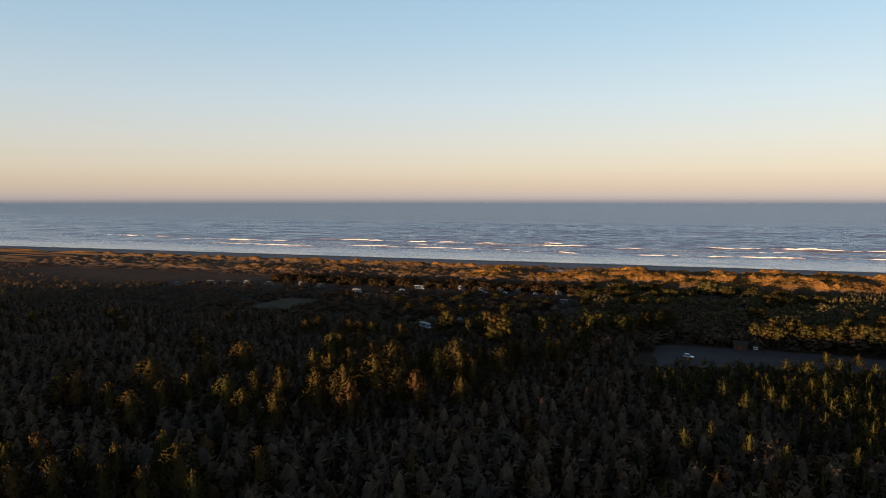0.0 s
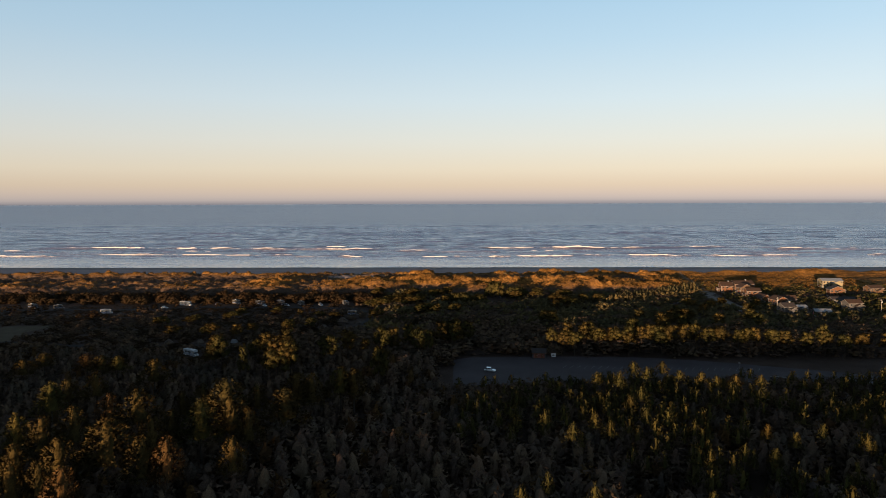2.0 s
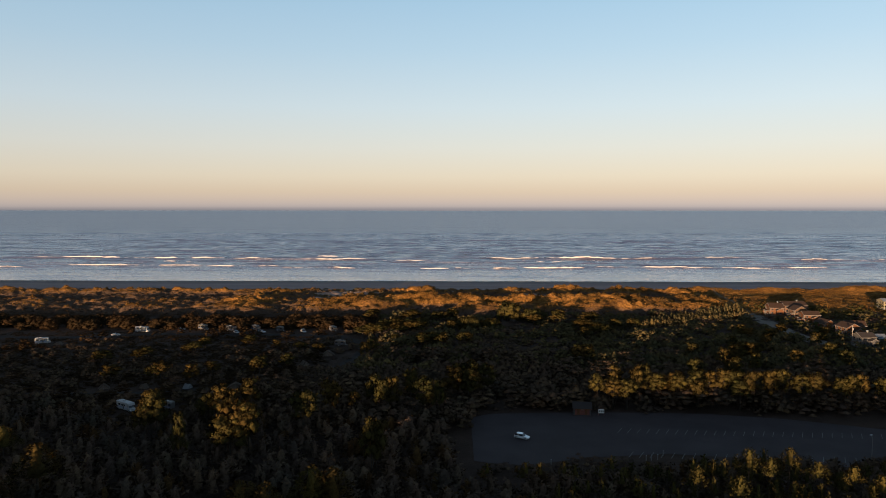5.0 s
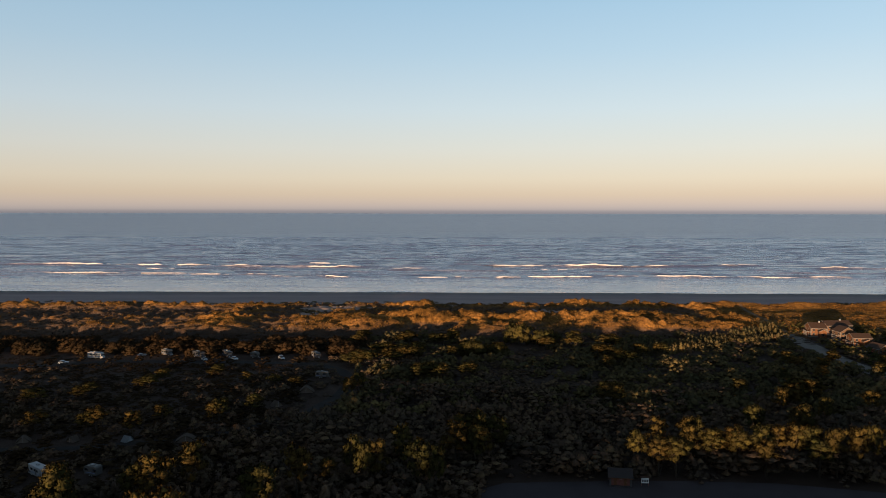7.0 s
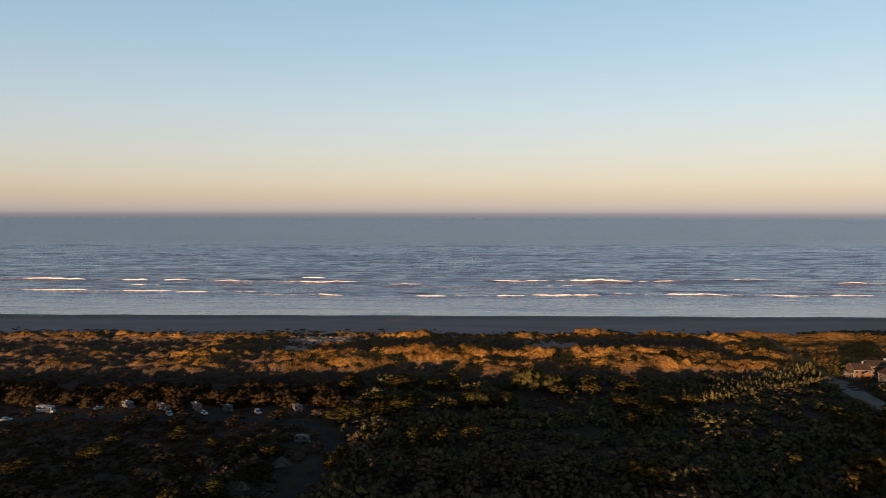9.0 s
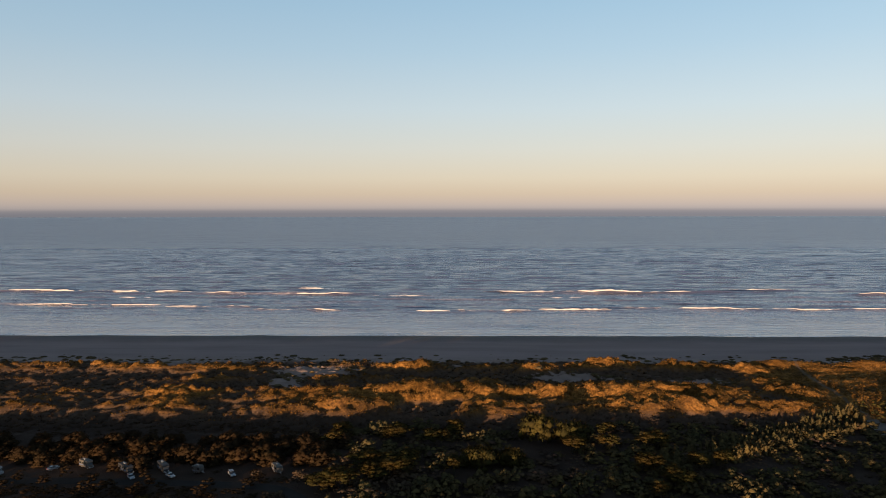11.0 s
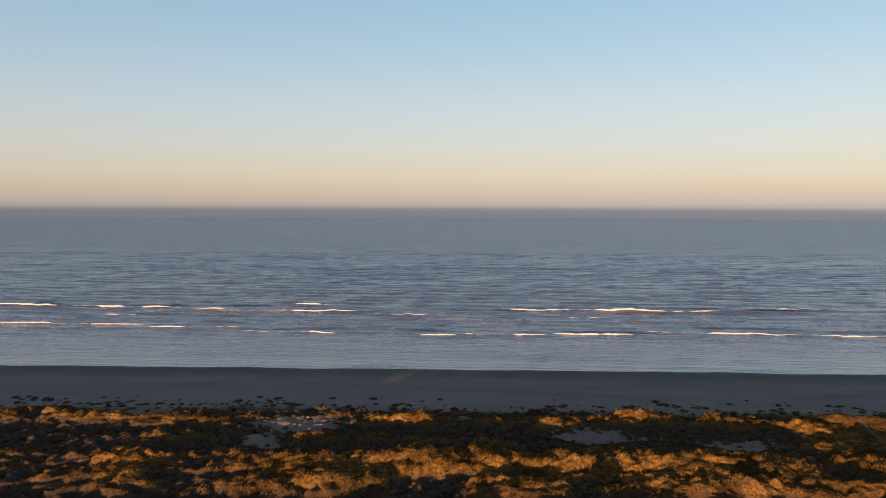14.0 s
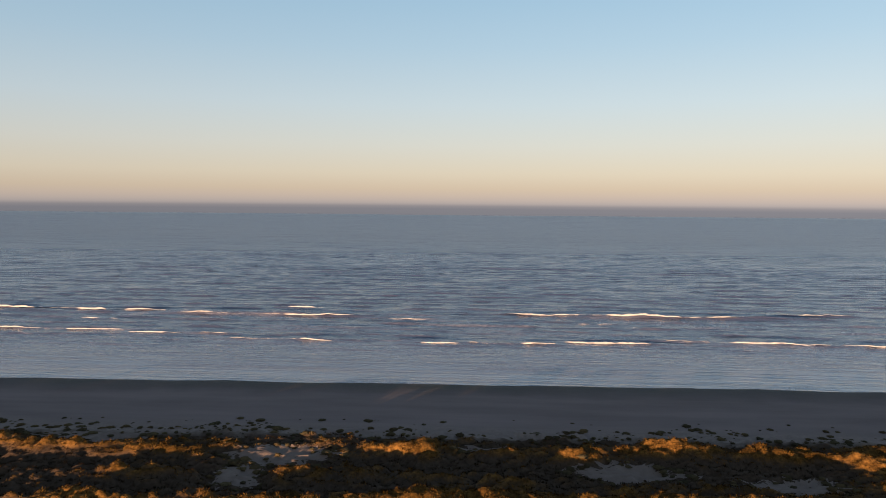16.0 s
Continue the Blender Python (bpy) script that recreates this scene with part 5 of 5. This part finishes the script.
# slim young conifers short of the lot, only their tips in the sun
T_TIP = [tufted(180 + n, 12.0, 1.7 + 0.3 * (n % 3), 95, 0.52, 0.72, (0.3, 0.5, 0.65)[n % 3], 0.32) for n in range(6)]
x, y = scattered(-8, 196, 100, 282, 3.9)
thick = fbm(x / 24 + 5, y / 18 + 3, 3) + 0.12 * smooth(y, 215, 255)
keep = clear(x, y, 1.5) & in_view(x, y) & (thick > 0.44) & (RNG.rand(len(x)) < 0.55)
x, y, thick = x[keep], y[keep], thick[keep]
tall = shade_top(y) + RNG.uniform(-3.2, -0.6, len(x)) + 1.1 * smooth(thick, 0.5, 0.68) - 3.4 * (1 - smooth(y, 130, 220)) - 1.5 * (1 - smooth(x, 10, 40))
tagged(joined("young_conifers", T_TIP, spots_of(x, y, RNG.uniform(0.7, 1.0, len(x)), tall / 12, 6), M_OLIVE), "slim green young conifers with sunlit tips", "forest", kind="stuff")

# unseen forest behind the start of the flight, its height set to cast shade
x, y = scattered(-640, 220, -190, 125, 8.0)
keep = ~(in_view(x, y) & (y > 78)) & ((y > -20) | (y < -85))
x, y = x[keep], y[keep]
tall = np.where(y < -85, 32.5 + 3.5 * smooth(-x, 200, 330) + 5.0 * fbm(x / 38, y / 60, 3) + RNG.uniform(-1.5, 1.5, len(x)), RNG.uniform(15, 20, len(x)))
tagged(joined("forest_behind", T_CONIFER_LOW, spots_of(x, y, tall / 11 + 0.4, tall / 12, 4), M_CONIFER), "unseen dense tall conifer forest inland, placed to cast the long shade", "forest", kind="stuff")

# pines behind the lot and in the campground that catch the sun: x, y, half-width of the sunlit head
LOT_BELT = (
    (34, 361, 2.2), (43, 371, 2.3), (39, 357, 2.6), (44, 357, 2.6), (53, 369, 3.0), (49, 362, 2.4), (58, 365, 3.2), (65, 365, 3.3), (71, 364, 2.9), (69, 357, 2.7),
    (76, 366, 2.6), (82, 362, 3.3), (84, 357, 2.9), (89, 357, 2.5), (100, 359, 2.4), (94, 356, 2.6), (106, 357, 2.6), (112, 360, 2.8), (119, 356, 2.6), (126, 358, 3.0),
    (133, 354, 2.6), (140, 356, 2.8), (148, 352, 2.6), (156, 354, 3.0), (164, 350, 2.6), (173, 352, 2.8), (182, 348, 2.6), (191, 352, 3.0), (202, 350, 2.8), (215, 354, 3.0),
)
CAMP_PINES = (
    (-79, 299, 4.3), (-75, 301, 2.8), (-111, 321, 2.9), (-89, 288, 1.8), (-39, 285, 3.4), (-58, 335, 2.8), (-64, 321, 2.8), (-45, 344, 2.2), (-40, 340, 3.2), (-33, 356, 2.6),
    (-28, 340, 2.9), (-23, 335, 2.0), (-51, 340, 2.0), (-91, 329, 2.9), (-97, 330, 2.3), (-85, 336, 2.8), (-109, 316, 3.4), (-91, 411, 2.7), (-102, 401, 3.4), (-120, 401, 2.5),
    (-123, 385, 2.5), (-140, 391, 3.4), (-158, 390, 2.8), (-165, 433, 4.0), (-147, 448, 4.0), (-142, 456, 3.0), (-127, 473, 4.0), (-107, 456, 2.4), (-179, 424, 4.0),
)
MEADOW_PINES = (
    (-66, 493, 4.5), (-60, 495, 4.5), (-53, 513, 5.0), (-42, 508, 5.2), (-70, 548, 4.0), (-57, 438, 2.8), (-31, 463, 5.0), (-24, 460, 3.0), (-59, 429, 2.6), (-48, 475, 3.0),
    (40, 421, 4.4), (63, 495, 4.4), (66, 537, 4.6), (56, 511, 4.2), (94, 436, 2.4), (112, 431, 4.0), (118, 428, 3.8), (106, 396, 1.7), (130, 410, 2.8), (92, 384, 3.0),
    (78, 386, 2.5), (-15, 371, 2.6), (-10, 371, 3.0), (-6, 367, 2.6), (-18, 358, 2.8), (-11, 356, 3.2), (99, 412, 2.5), (108, 418, 3.4), (121, 456, 1.6), (142, 497, 2.8),
)
TO_THE_SEA = (
    (53, 484, 2.6), (61, 500, 3.0), (-12, 464, 3.2), (-95, 455, 2.6), (-85, 451, 2.5), (-45, 548, 5.0), (-72, 540, 4.0), (-36, 515, 4.0), (-50, 500, 4.0), (-20, 508, 3.5),
    (30, 533, 4.0), (47, 536, 3.6), (-27, 540, 4.4), (75, 512, 3.4), (86, 516, 3.6), (-20, 552, 4.0), (48, 552, 3.5), (140, 462, 2.2), (155, 430, 2.6), (150, 408, 2.8), (165, 498, 3.0), (184, 488, 3.0), (141, 488, 3.4), (152, 482, 3.0), (172, 470, 3.0),
)
base_kinds = [tree_kind("pine_tree", T_PINE_FULL[n], trunk_mesh(50 + n, 10, 0.2, 4, 0.5), M_OLIVE if n % 2 == 0 else M_GOLD) for n in range(6)]
PINES = []
for a_, b_, r in sorted(LOT_BELT + CAMP_PINES + MEADOW_PINES + TO_THE_SEA, key=lambda p: p[1]):
    whole = 1 if r < 3 else 2 if r < 4.2 else 3
    for k in range(whole):
        dx, dy = (0, 0) if whole == 1 else (r * 0.55 * math.cos(2.1 * k + a_), r * 0.45 * math.sin(2.1 * k + a_))
        lit = 0.3 + 0.45 * r if a_ < -85 and b_ > 370 else 0.9 + 0.8 * min(r, 3.4)
        PINES.append((a_ + dx, b_ + dy, grown(a_ + dx, b_ + dy, r * 0.8, lit * RNG.uniform(0.8, 1.15), 6.5), r * (1.05 if whole == 1 else 0.8)))
PINES = PINES[:299]
for n, (px, py, h, r) in enumerate(PINES):
    w = r / 2.9 * RNG.uniform(1.05, 1.4)
    m = Matrix.Translation((px, py, float(ground_z(px, py)) - 0.1)) @ pose(0, 0, 0, 0, 0, (137.5 * n) % 360) @ Matrix.Diagonal((w, w, h / 10, 1))
    lab = "very tall clump-crowned pine standing above the forest" if h > 15 else "round-crowned green pine at the edge of the lot" if px > 20 and py < 375 else "low wind-pruned pine bush with a sunlit head" if h < 6 else "round-crowned green pine beside the campground"
    tagged(copy_thing(base_kinds[n % 6], m), lab, "tree", "pines round the lot and campground")
for base in base_kinds:
    discard(base)

# hedge of round shrubs behind the pitches
HEDGE = []
px, py = scattered(-340, -70, 517, 550, 8.4)
for a_, b_ in zip(px, py):
    if clear(np.array([a_]), np.array([b_]), -1.0)[0]:
        HEDGE.append((a_, b_, RNG.uniform(0.72, 1.05) * (1 - 0.2 * (b_ > 540))))
T_HEDGE = [pine(160 + n, 5.2, 5.0, 34, 34, 0.34, 0.05, 1.0, 0.6, False) for n in range(5)]
h_ob = joined("hedge_shrubs", T_HEDGE, np.array([(a_, b_, float(ground_z(a_, b_)) - 0.5, RNG.uniform(0, 6.28), s * 1.2, s * 1.08, RNG.randint(0, 5)) for a_, b_, s in HEDGE]), M_CAMP_SHADE)
tagged(h_ob, "row of large rounded olive-brown shrubs behind the pitches", "shrubs", kind="stuff")

# shore pines over scrub between the forest and the dunes
def mid_field(gap):
    x, y = scattered(-640, 330, 336, 572, gap)
    edge_y = 564 + 16 * (fbm(x / 40, x * 0 + 2.2, 2) - 0.5)
    keep = clear(x, y, 1.2) & in_view(x, y) & (y < edge_y) & ~((y < 352) & (x > -12)) & ~((x > -330) & (x < -72) & (y > 512) & (y < 552))
    return x[keep], y[keep]


x, y = mid_field(7.2)
ex, ey = mid_field(7.0)
some = (ex > -75) & (ex < 172)
x, y = np.concatenate([x, ex[some]]), np.concatenate([y, ey[some]])
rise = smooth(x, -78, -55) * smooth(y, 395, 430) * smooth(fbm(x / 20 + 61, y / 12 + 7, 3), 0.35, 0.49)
west = (1 - 0.42 * smooth(-x, 80, 130)) * (1 + rise * (0.14 + 0.34 * (1 - smooth(x, -10, 30)) + 0.62 * smooth(y, 455, 480)))
tall = (canopy_top(y) * 0.62 + 1.4) * (0.55 + 0.75 * fbm(x / 34, y / 24, 3)) * RNG.uniform(0.7, 1.15, len(x)) * west
tall = np.minimum(tall, open_height(x, y))
keep = (tall > 1.6) & (fbm(x / 17 + 8, y / 13, 2) > 0.30)
x, y, tall, rise = x[keep], y[keep], tall[keep], rise[keep]
sp = spots_of(x, y, (0.62 + 0.05 * tall) * (1 + 0.22 * smooth(x, -78, -55)) * RNG.uniform(0.7, 1.25, len(x)), tall / 9.6, 6)
tagged(joined("shore_pines", T_PINE_DARK, sp[tall > 5.6], M_PINE), "dark round-headed shore pines in the shade", "woods", kind="stuff")
sp[:, 5] *= 9.6 / 3.5
# sunny bushes get the leaf colour toned for sun, the rest the darker pine
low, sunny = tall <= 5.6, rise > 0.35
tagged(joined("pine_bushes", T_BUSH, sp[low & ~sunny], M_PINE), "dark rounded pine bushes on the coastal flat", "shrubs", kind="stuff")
tagged(joined("olive_bushes", T_BUSH, sp[low & sunny], M_SUN_LEAF), "rounded bushes with leaves toned olive-green for low sun", "shrubs", kind="stuff")
x, y = mid_field(5.0)
ex, ey = mid_field(5.2)
x, y = np.concatenate([x, ex[(ex < -78) & (ex > -330)]]), np.concatenate([y, ey[(ex < -78) & (ex > -330)]])
west = 1 - 0.42 * smooth(-x, 80, 130)
tall = (canopy_top(y) * 0.36 + 0.5) * (0.3 + 1.1 * fbm(x / 22, y / 16, 4)) * RNG.uniform(0.6, 1.2, len(x)) * west
lift = 1.35 * smooth(fbm(x / 13 + 31, y / 9 + 12, 3), 0.50, 0.62) * smooth(x, -80, -55) * smooth(y, 480, 506)
tall = tall + lift * RNG.uniform(0.6, 2.0, len(x))
tall = tall + 0.5 * (x > -330) * (1 - smooth(x, -100, -88)) * smooth(y, 476, 482) * (1 - smooth(y, 490, 496)) * RNG.uniform(0.4, 1.2, len(x))
tall = np.minimum(tall, open_height(x, y))
keep = (tall > 0.35) & ((x < -75) | (x > 172) | (RNG.rand(len(x)) < 0.55))
x, y, tall = x[keep], y[keep], tall[keep]
sp = spots_of(x, y, (0.55 + 0.2 * np.minimum(tall, 4)) * RNG.uniform(0.7, 1.3, len(x)), tall / 3.5, 8)
near = x > -300
tagged(joined("scrub", T_SHRUB, sp[near & (x > -80)], M_SHRUB), "low dark green coastal scrub and young pines", "shrubs", kind="stuff")
# same scrub west of x -80, shade put into its leaf colour
tagged(joined("campground_scrub", T_SHRUB, sp[near & (x <= -80)], M_CAMP_SHADE), "low brown scrub between the camp pitches, leaves darkened for shade", "shrubs", kind="stuff")
far = ~near & (RNG.rand(len(x)) < 0.6)
sp[:, 6] = sp[:, 6] % 4
tagged(joined("far_scrub", T_SHRUB_FAR, sp[far], M_SHRUB), "distant low dark coastal scrub", "shrubs", kind="stuff")
# added pines on the sun side of each pitch, there to shade it
sites = [(vx - 0.42 * q + 1.5, vy - 0.906 * q) for vx, vy in VEHICLES if vx < -60 for q in (11.0, 15.5, 20.0)]
x, y = np.array(sites).T
x, y = x + RNG.uniform(-1.2, 1.2, len(x)), y + RNG.uniform(-1.2, 1.2, len(x))
keep = clear(x, y, -2.0)
x, y = x[keep], y[keep]
tall = np.minimum(RNG.uniform(3.4, 4.6, len(x)), open_height(x, y) + 0.6)
x, y, tall = x[tall > 2.5], y[tall > 2.5], tall[tall > 2.5]
tagged(joined("pitch_shading_pines", T_PINE, spots_of(x, y, 0.55 + 0.06 * tall, tall / 9.6, 5), M_CAMP_SHADE), "dark bushy pines added sunward of the camp pitches to shade them", "woods", kind="stuff")
x, y = scattered(-1300, -420, 150, 560, 8.0)
keep = in_view(x, y) & ((x < -640) | (y < 336))
x, y = x[keep], y[keep]
tall = shade_top(y) * RNG.uniform(0.45, 0.95, len(x)) + 1
tagged(joined("distant_woods", T_SHRUB_FAR, spots_of(x, y, 0.9 + 0.12 * tall, tall / 3.6, 4), M_SHRUB), "distant dark coastal woods and scrub", "woods", kind="stuff")

# wind-shaped cypresses at the foot of the dunes
def cypress(seed, tall, reach):
    """A wide crown of boughs gathered into flat tiers."""
    co, tri, nor = pine(seed + 200, tall, reach, 46, 44, 0.55, 0.12, 1.0, 0.5)
    tier = np.round(co[:, 2] / tall * 6) / 6 * tall + 0.08 * np.hypot(co[:, 0], co[:, 1])
    return co + np.stack([0 * tier, 0 * tier, (tier - co[:, 2]) * 0.55], -1), tri, nor


for cx, cy, tall, reach, seed in ((17, 547, 11.5, 8.5, 1), (33, 548, 7.0, 9.0, 2), (-9, 517, 7.0, 8.0, 3), (4, 519, 5.0, 6.0, 4)):
    thing = tree_kind("cypress_tree", cypress(seed, tall, reach), trunk_mesh(90 + seed, tall, 0.3, 6, 0.6, reach), M_OLIVE)
    thing.location = (cx, cy, float(ground_z(cx, cy)) - 0.1)
    tagged(thing, "wind-shaped spreading cypress with layered boughs at the dune foot", "tree", "cypresses at the dune foot")

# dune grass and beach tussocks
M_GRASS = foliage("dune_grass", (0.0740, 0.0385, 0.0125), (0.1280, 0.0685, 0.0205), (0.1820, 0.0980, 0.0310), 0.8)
# darker copy of the grass: hollow plants and their shade in one colour
M_SLACK_SHADE = foliage("shaded_slack_plants", (0.036, 0.024, 0.017), (0.056, 0.037, 0.025), (0.088, 0.058, 0.039), 0.8)
M_TUSSOCK = foliage("beach_grass", (0.055, 0.041, 0.027), (0.075, 0.057, 0.036), (0.10, 0.076, 0.047), 0.8)


def tuft(seed, blades, tall, wide):
    """A clump of marram: a fan of leaning blades."""
    rng = np.random.RandomState(seed)
    a, r = rng.rand(blades) * 6.283, wide * rng.rand(blades) ** 0.5
    out = np.stack([np.cos(a), np.sin(a), np.zeros(blades)], -1)
    p = out * r[:, None]
    side = np.stack([-np.sin(a), np.cos(a), np.zeros(blades)], -1) * rng.uniform(0.12, 0.26, (blades, 1))
    tip = p + out * rng.uniform(0.05, 0.5, (blades, 1)) + rng.normal(size=(blades, 3)) * 0.12 + np.array((0, 0, 1.0)) * (tall * rng.uniform(0.55, 1.15, blades) * (1 - 0.3 * r / wide))[:, None]
    co = np.stack([p - side, p + side, tip], 1).reshape(-1, 3) - np.array((0, 0, 0.08))
    nor = out * (0.3 + 0.7 * (r / wide)[:, None]) + np.array((0, 0, 0.45)) + rng.normal(size=(blades, 3)) * 0.2
    return facing(co, np.arange(len(co)).reshape(-1, 3), np.repeat(nor, 3, 0))


T_TUSSOCK = [tufted(140 + n, 1.0, 1.3, 34, 0.2, 0.0, 0.95, 0.85) for n in range(4)]
T_TUFT = [tuft(n, 11, 1.3, 1.15) for n in range(6)]
x, y = scattered(-420, 330, 560, 716, 1.75)
bare = np.zeros(len(x), bool)
for px_, py_, rx, ry in PANS:
    bare |= ((x - px_) / rx) ** 2 + ((y - py_) / ry) ** 2 < 0.75
keep = ~bare & (y < 684 + 22 * fbm(x / 22, y / 9, 3)) & ~near_line(x, y, TRAIL, 2.2) & ~near_line(x, y, ROAD, 6) & (RNG.rand(len(x)) < 0.85 + 0.15 * smooth(x, 155, 180))
for hx, hy, r in HOUSES:
    keep &= np.hypot(x - hx, y - hy) > r
x, y = x[keep], y[keep]
flat = 1 - 0.15 * smooth(x, 150, 186)
sp = spots_of(x, y, RNG.uniform(0.7, 1.35, len(x)) * (0.4 + 0.6 * flat), RNG.uniform(0.4, 1.0, len(x)) * flat, 6)
# tufts on low ground take the colour darkened for shade
slack_shade = sp[:, 2] + 5.0 * fbm(x / 14, y / 14, 3) + 3.4 * smooth(x, 152, 180) < 9.6
tagged(joined("dune_grass", T_TUFT, sp[~slack_shade], M_GRASS), "dry golden marram grass covering the dunes", "grass", kind="stuff")
tagged(joined("shaded_slack_plants", T_TUFT, sp[slack_shade], M_SLACK_SHADE), "low brown plants in the hollows between dunes, darkened for the shade there", "plants", kind="stuff")

x, y = scattered(-420, 340, 688, 738, 3.0)
keep = (fbm(x / 12 + 70, y / 6, 3) > 0.43 + 0.009 * np.abs(y - 704)) & (RNG.rand(len(x)) < 0.7)
x, y = x[keep], y[keep]
tx, ty = scattered(238, 350, 700, 738, 2.0)
some = fbm(tx / 20 + 3, ty / 8, 2) + 0.25 * smooth(tx, 240, 290) > 0.5
x, y = np.concatenate([x, tx[some]]), np.concatenate([y, ty[some]])
for px_, py_, rx, ry in PANS:
    tx, ty = scattered(px_ - rx * 1.2, px_ + rx * 1.2, py_ - ry * 1.2, py_ + ry * 1.2, 2.6)
    rim = np.hypot((tx - px_) / rx, (ty - py_) / ry)
    some = (rim < 1.2) & (RNG.rand(len(tx)) < 0.08 + 0.6 * smooth(rim, 0.45, 0.95))
    x, y = np.concatenate([x, tx[some]]), np.concatenate([y, ty[some]])
some = RNG.rand(len(x)) < 0.8
x, y = x[some], y[some]
size = 0.45 + 1.1 * RNG.rand(len(x)) ** 2
tagged(joined("beach_tussocks", T_TUSSOCK, spots_of(x, y, size * RNG.uniform(1.0, 1.9, len(x)), size * 0.9, 4) - np.array((0, 0, 0.1, 0, 0, 0, 0)), M_TUSSOCK), "dark tussocks of beach grass on bare sand", "grass", kind="stuff")

# shrubs on the grass verge in front of the lot
verge = [(15, 303.5, 0.75), (18.5, 305, 0.9), (22, 305.5, 0.7), (12, 300, 0.8), (26, 303, 0.8), (31, 304, 0.75), (2, 297, 0.9), (7, 298, 0.7), (-4, 298, 0.9), (36, 300, 0.9)]
tagged(joined("verge_shrubs", T_SHRUB, np.array([(a_, b_, float(ground_z(a_, b_)) - 0.2, n * 1.7, k, k * 0.8, n % 6) for n, (a_, b_, k) in enumerate(verge)]), M_SHRUB), "dark rounded shrubs on the verge of the lot", "shrubs", kind="stuff")

# pines and bushes between the houses
x, y = scattered(186, 330, 455, 592, 6.5)
keep = clear(x, y, -1.5) & (fbm(x / 14, y / 14, 2) > 0.48)
x, y = x[keep], y[keep]
size = RNG.uniform(0.4, 0.75, len(x))
tagged(joined("garden_bushes", T_SHRUB, spots_of(x, y, size * 1.9, size * 1.7, 5), M_OLIVE), "dark bushes and small pines between the beach houses", "shrubs", kind="stuff")

# row of young pines that leads to the end of the sandy road
x, y = scattered(66, 178, 500, 590, 2.7)
keep = clear(x, y, 0.3) & (np.abs(y - 524 - (x - 78) * 0.52) < 10.5) & (fbm(x / 7, y / 7, 2) > 0.36)
x, y = x[keep], y[keep]
size = RNG.uniform(0.75, 1.3, len(x))
tagged(joined("young_pines", T_YOUNG, spots_of(x, y, size * RNG.uniform(0.85, 1.2, len(x)), size, 6), M_SUN_LEAF), "row of young sunlit pines at the foot of the dunes", "shrubs", kind="stuff")
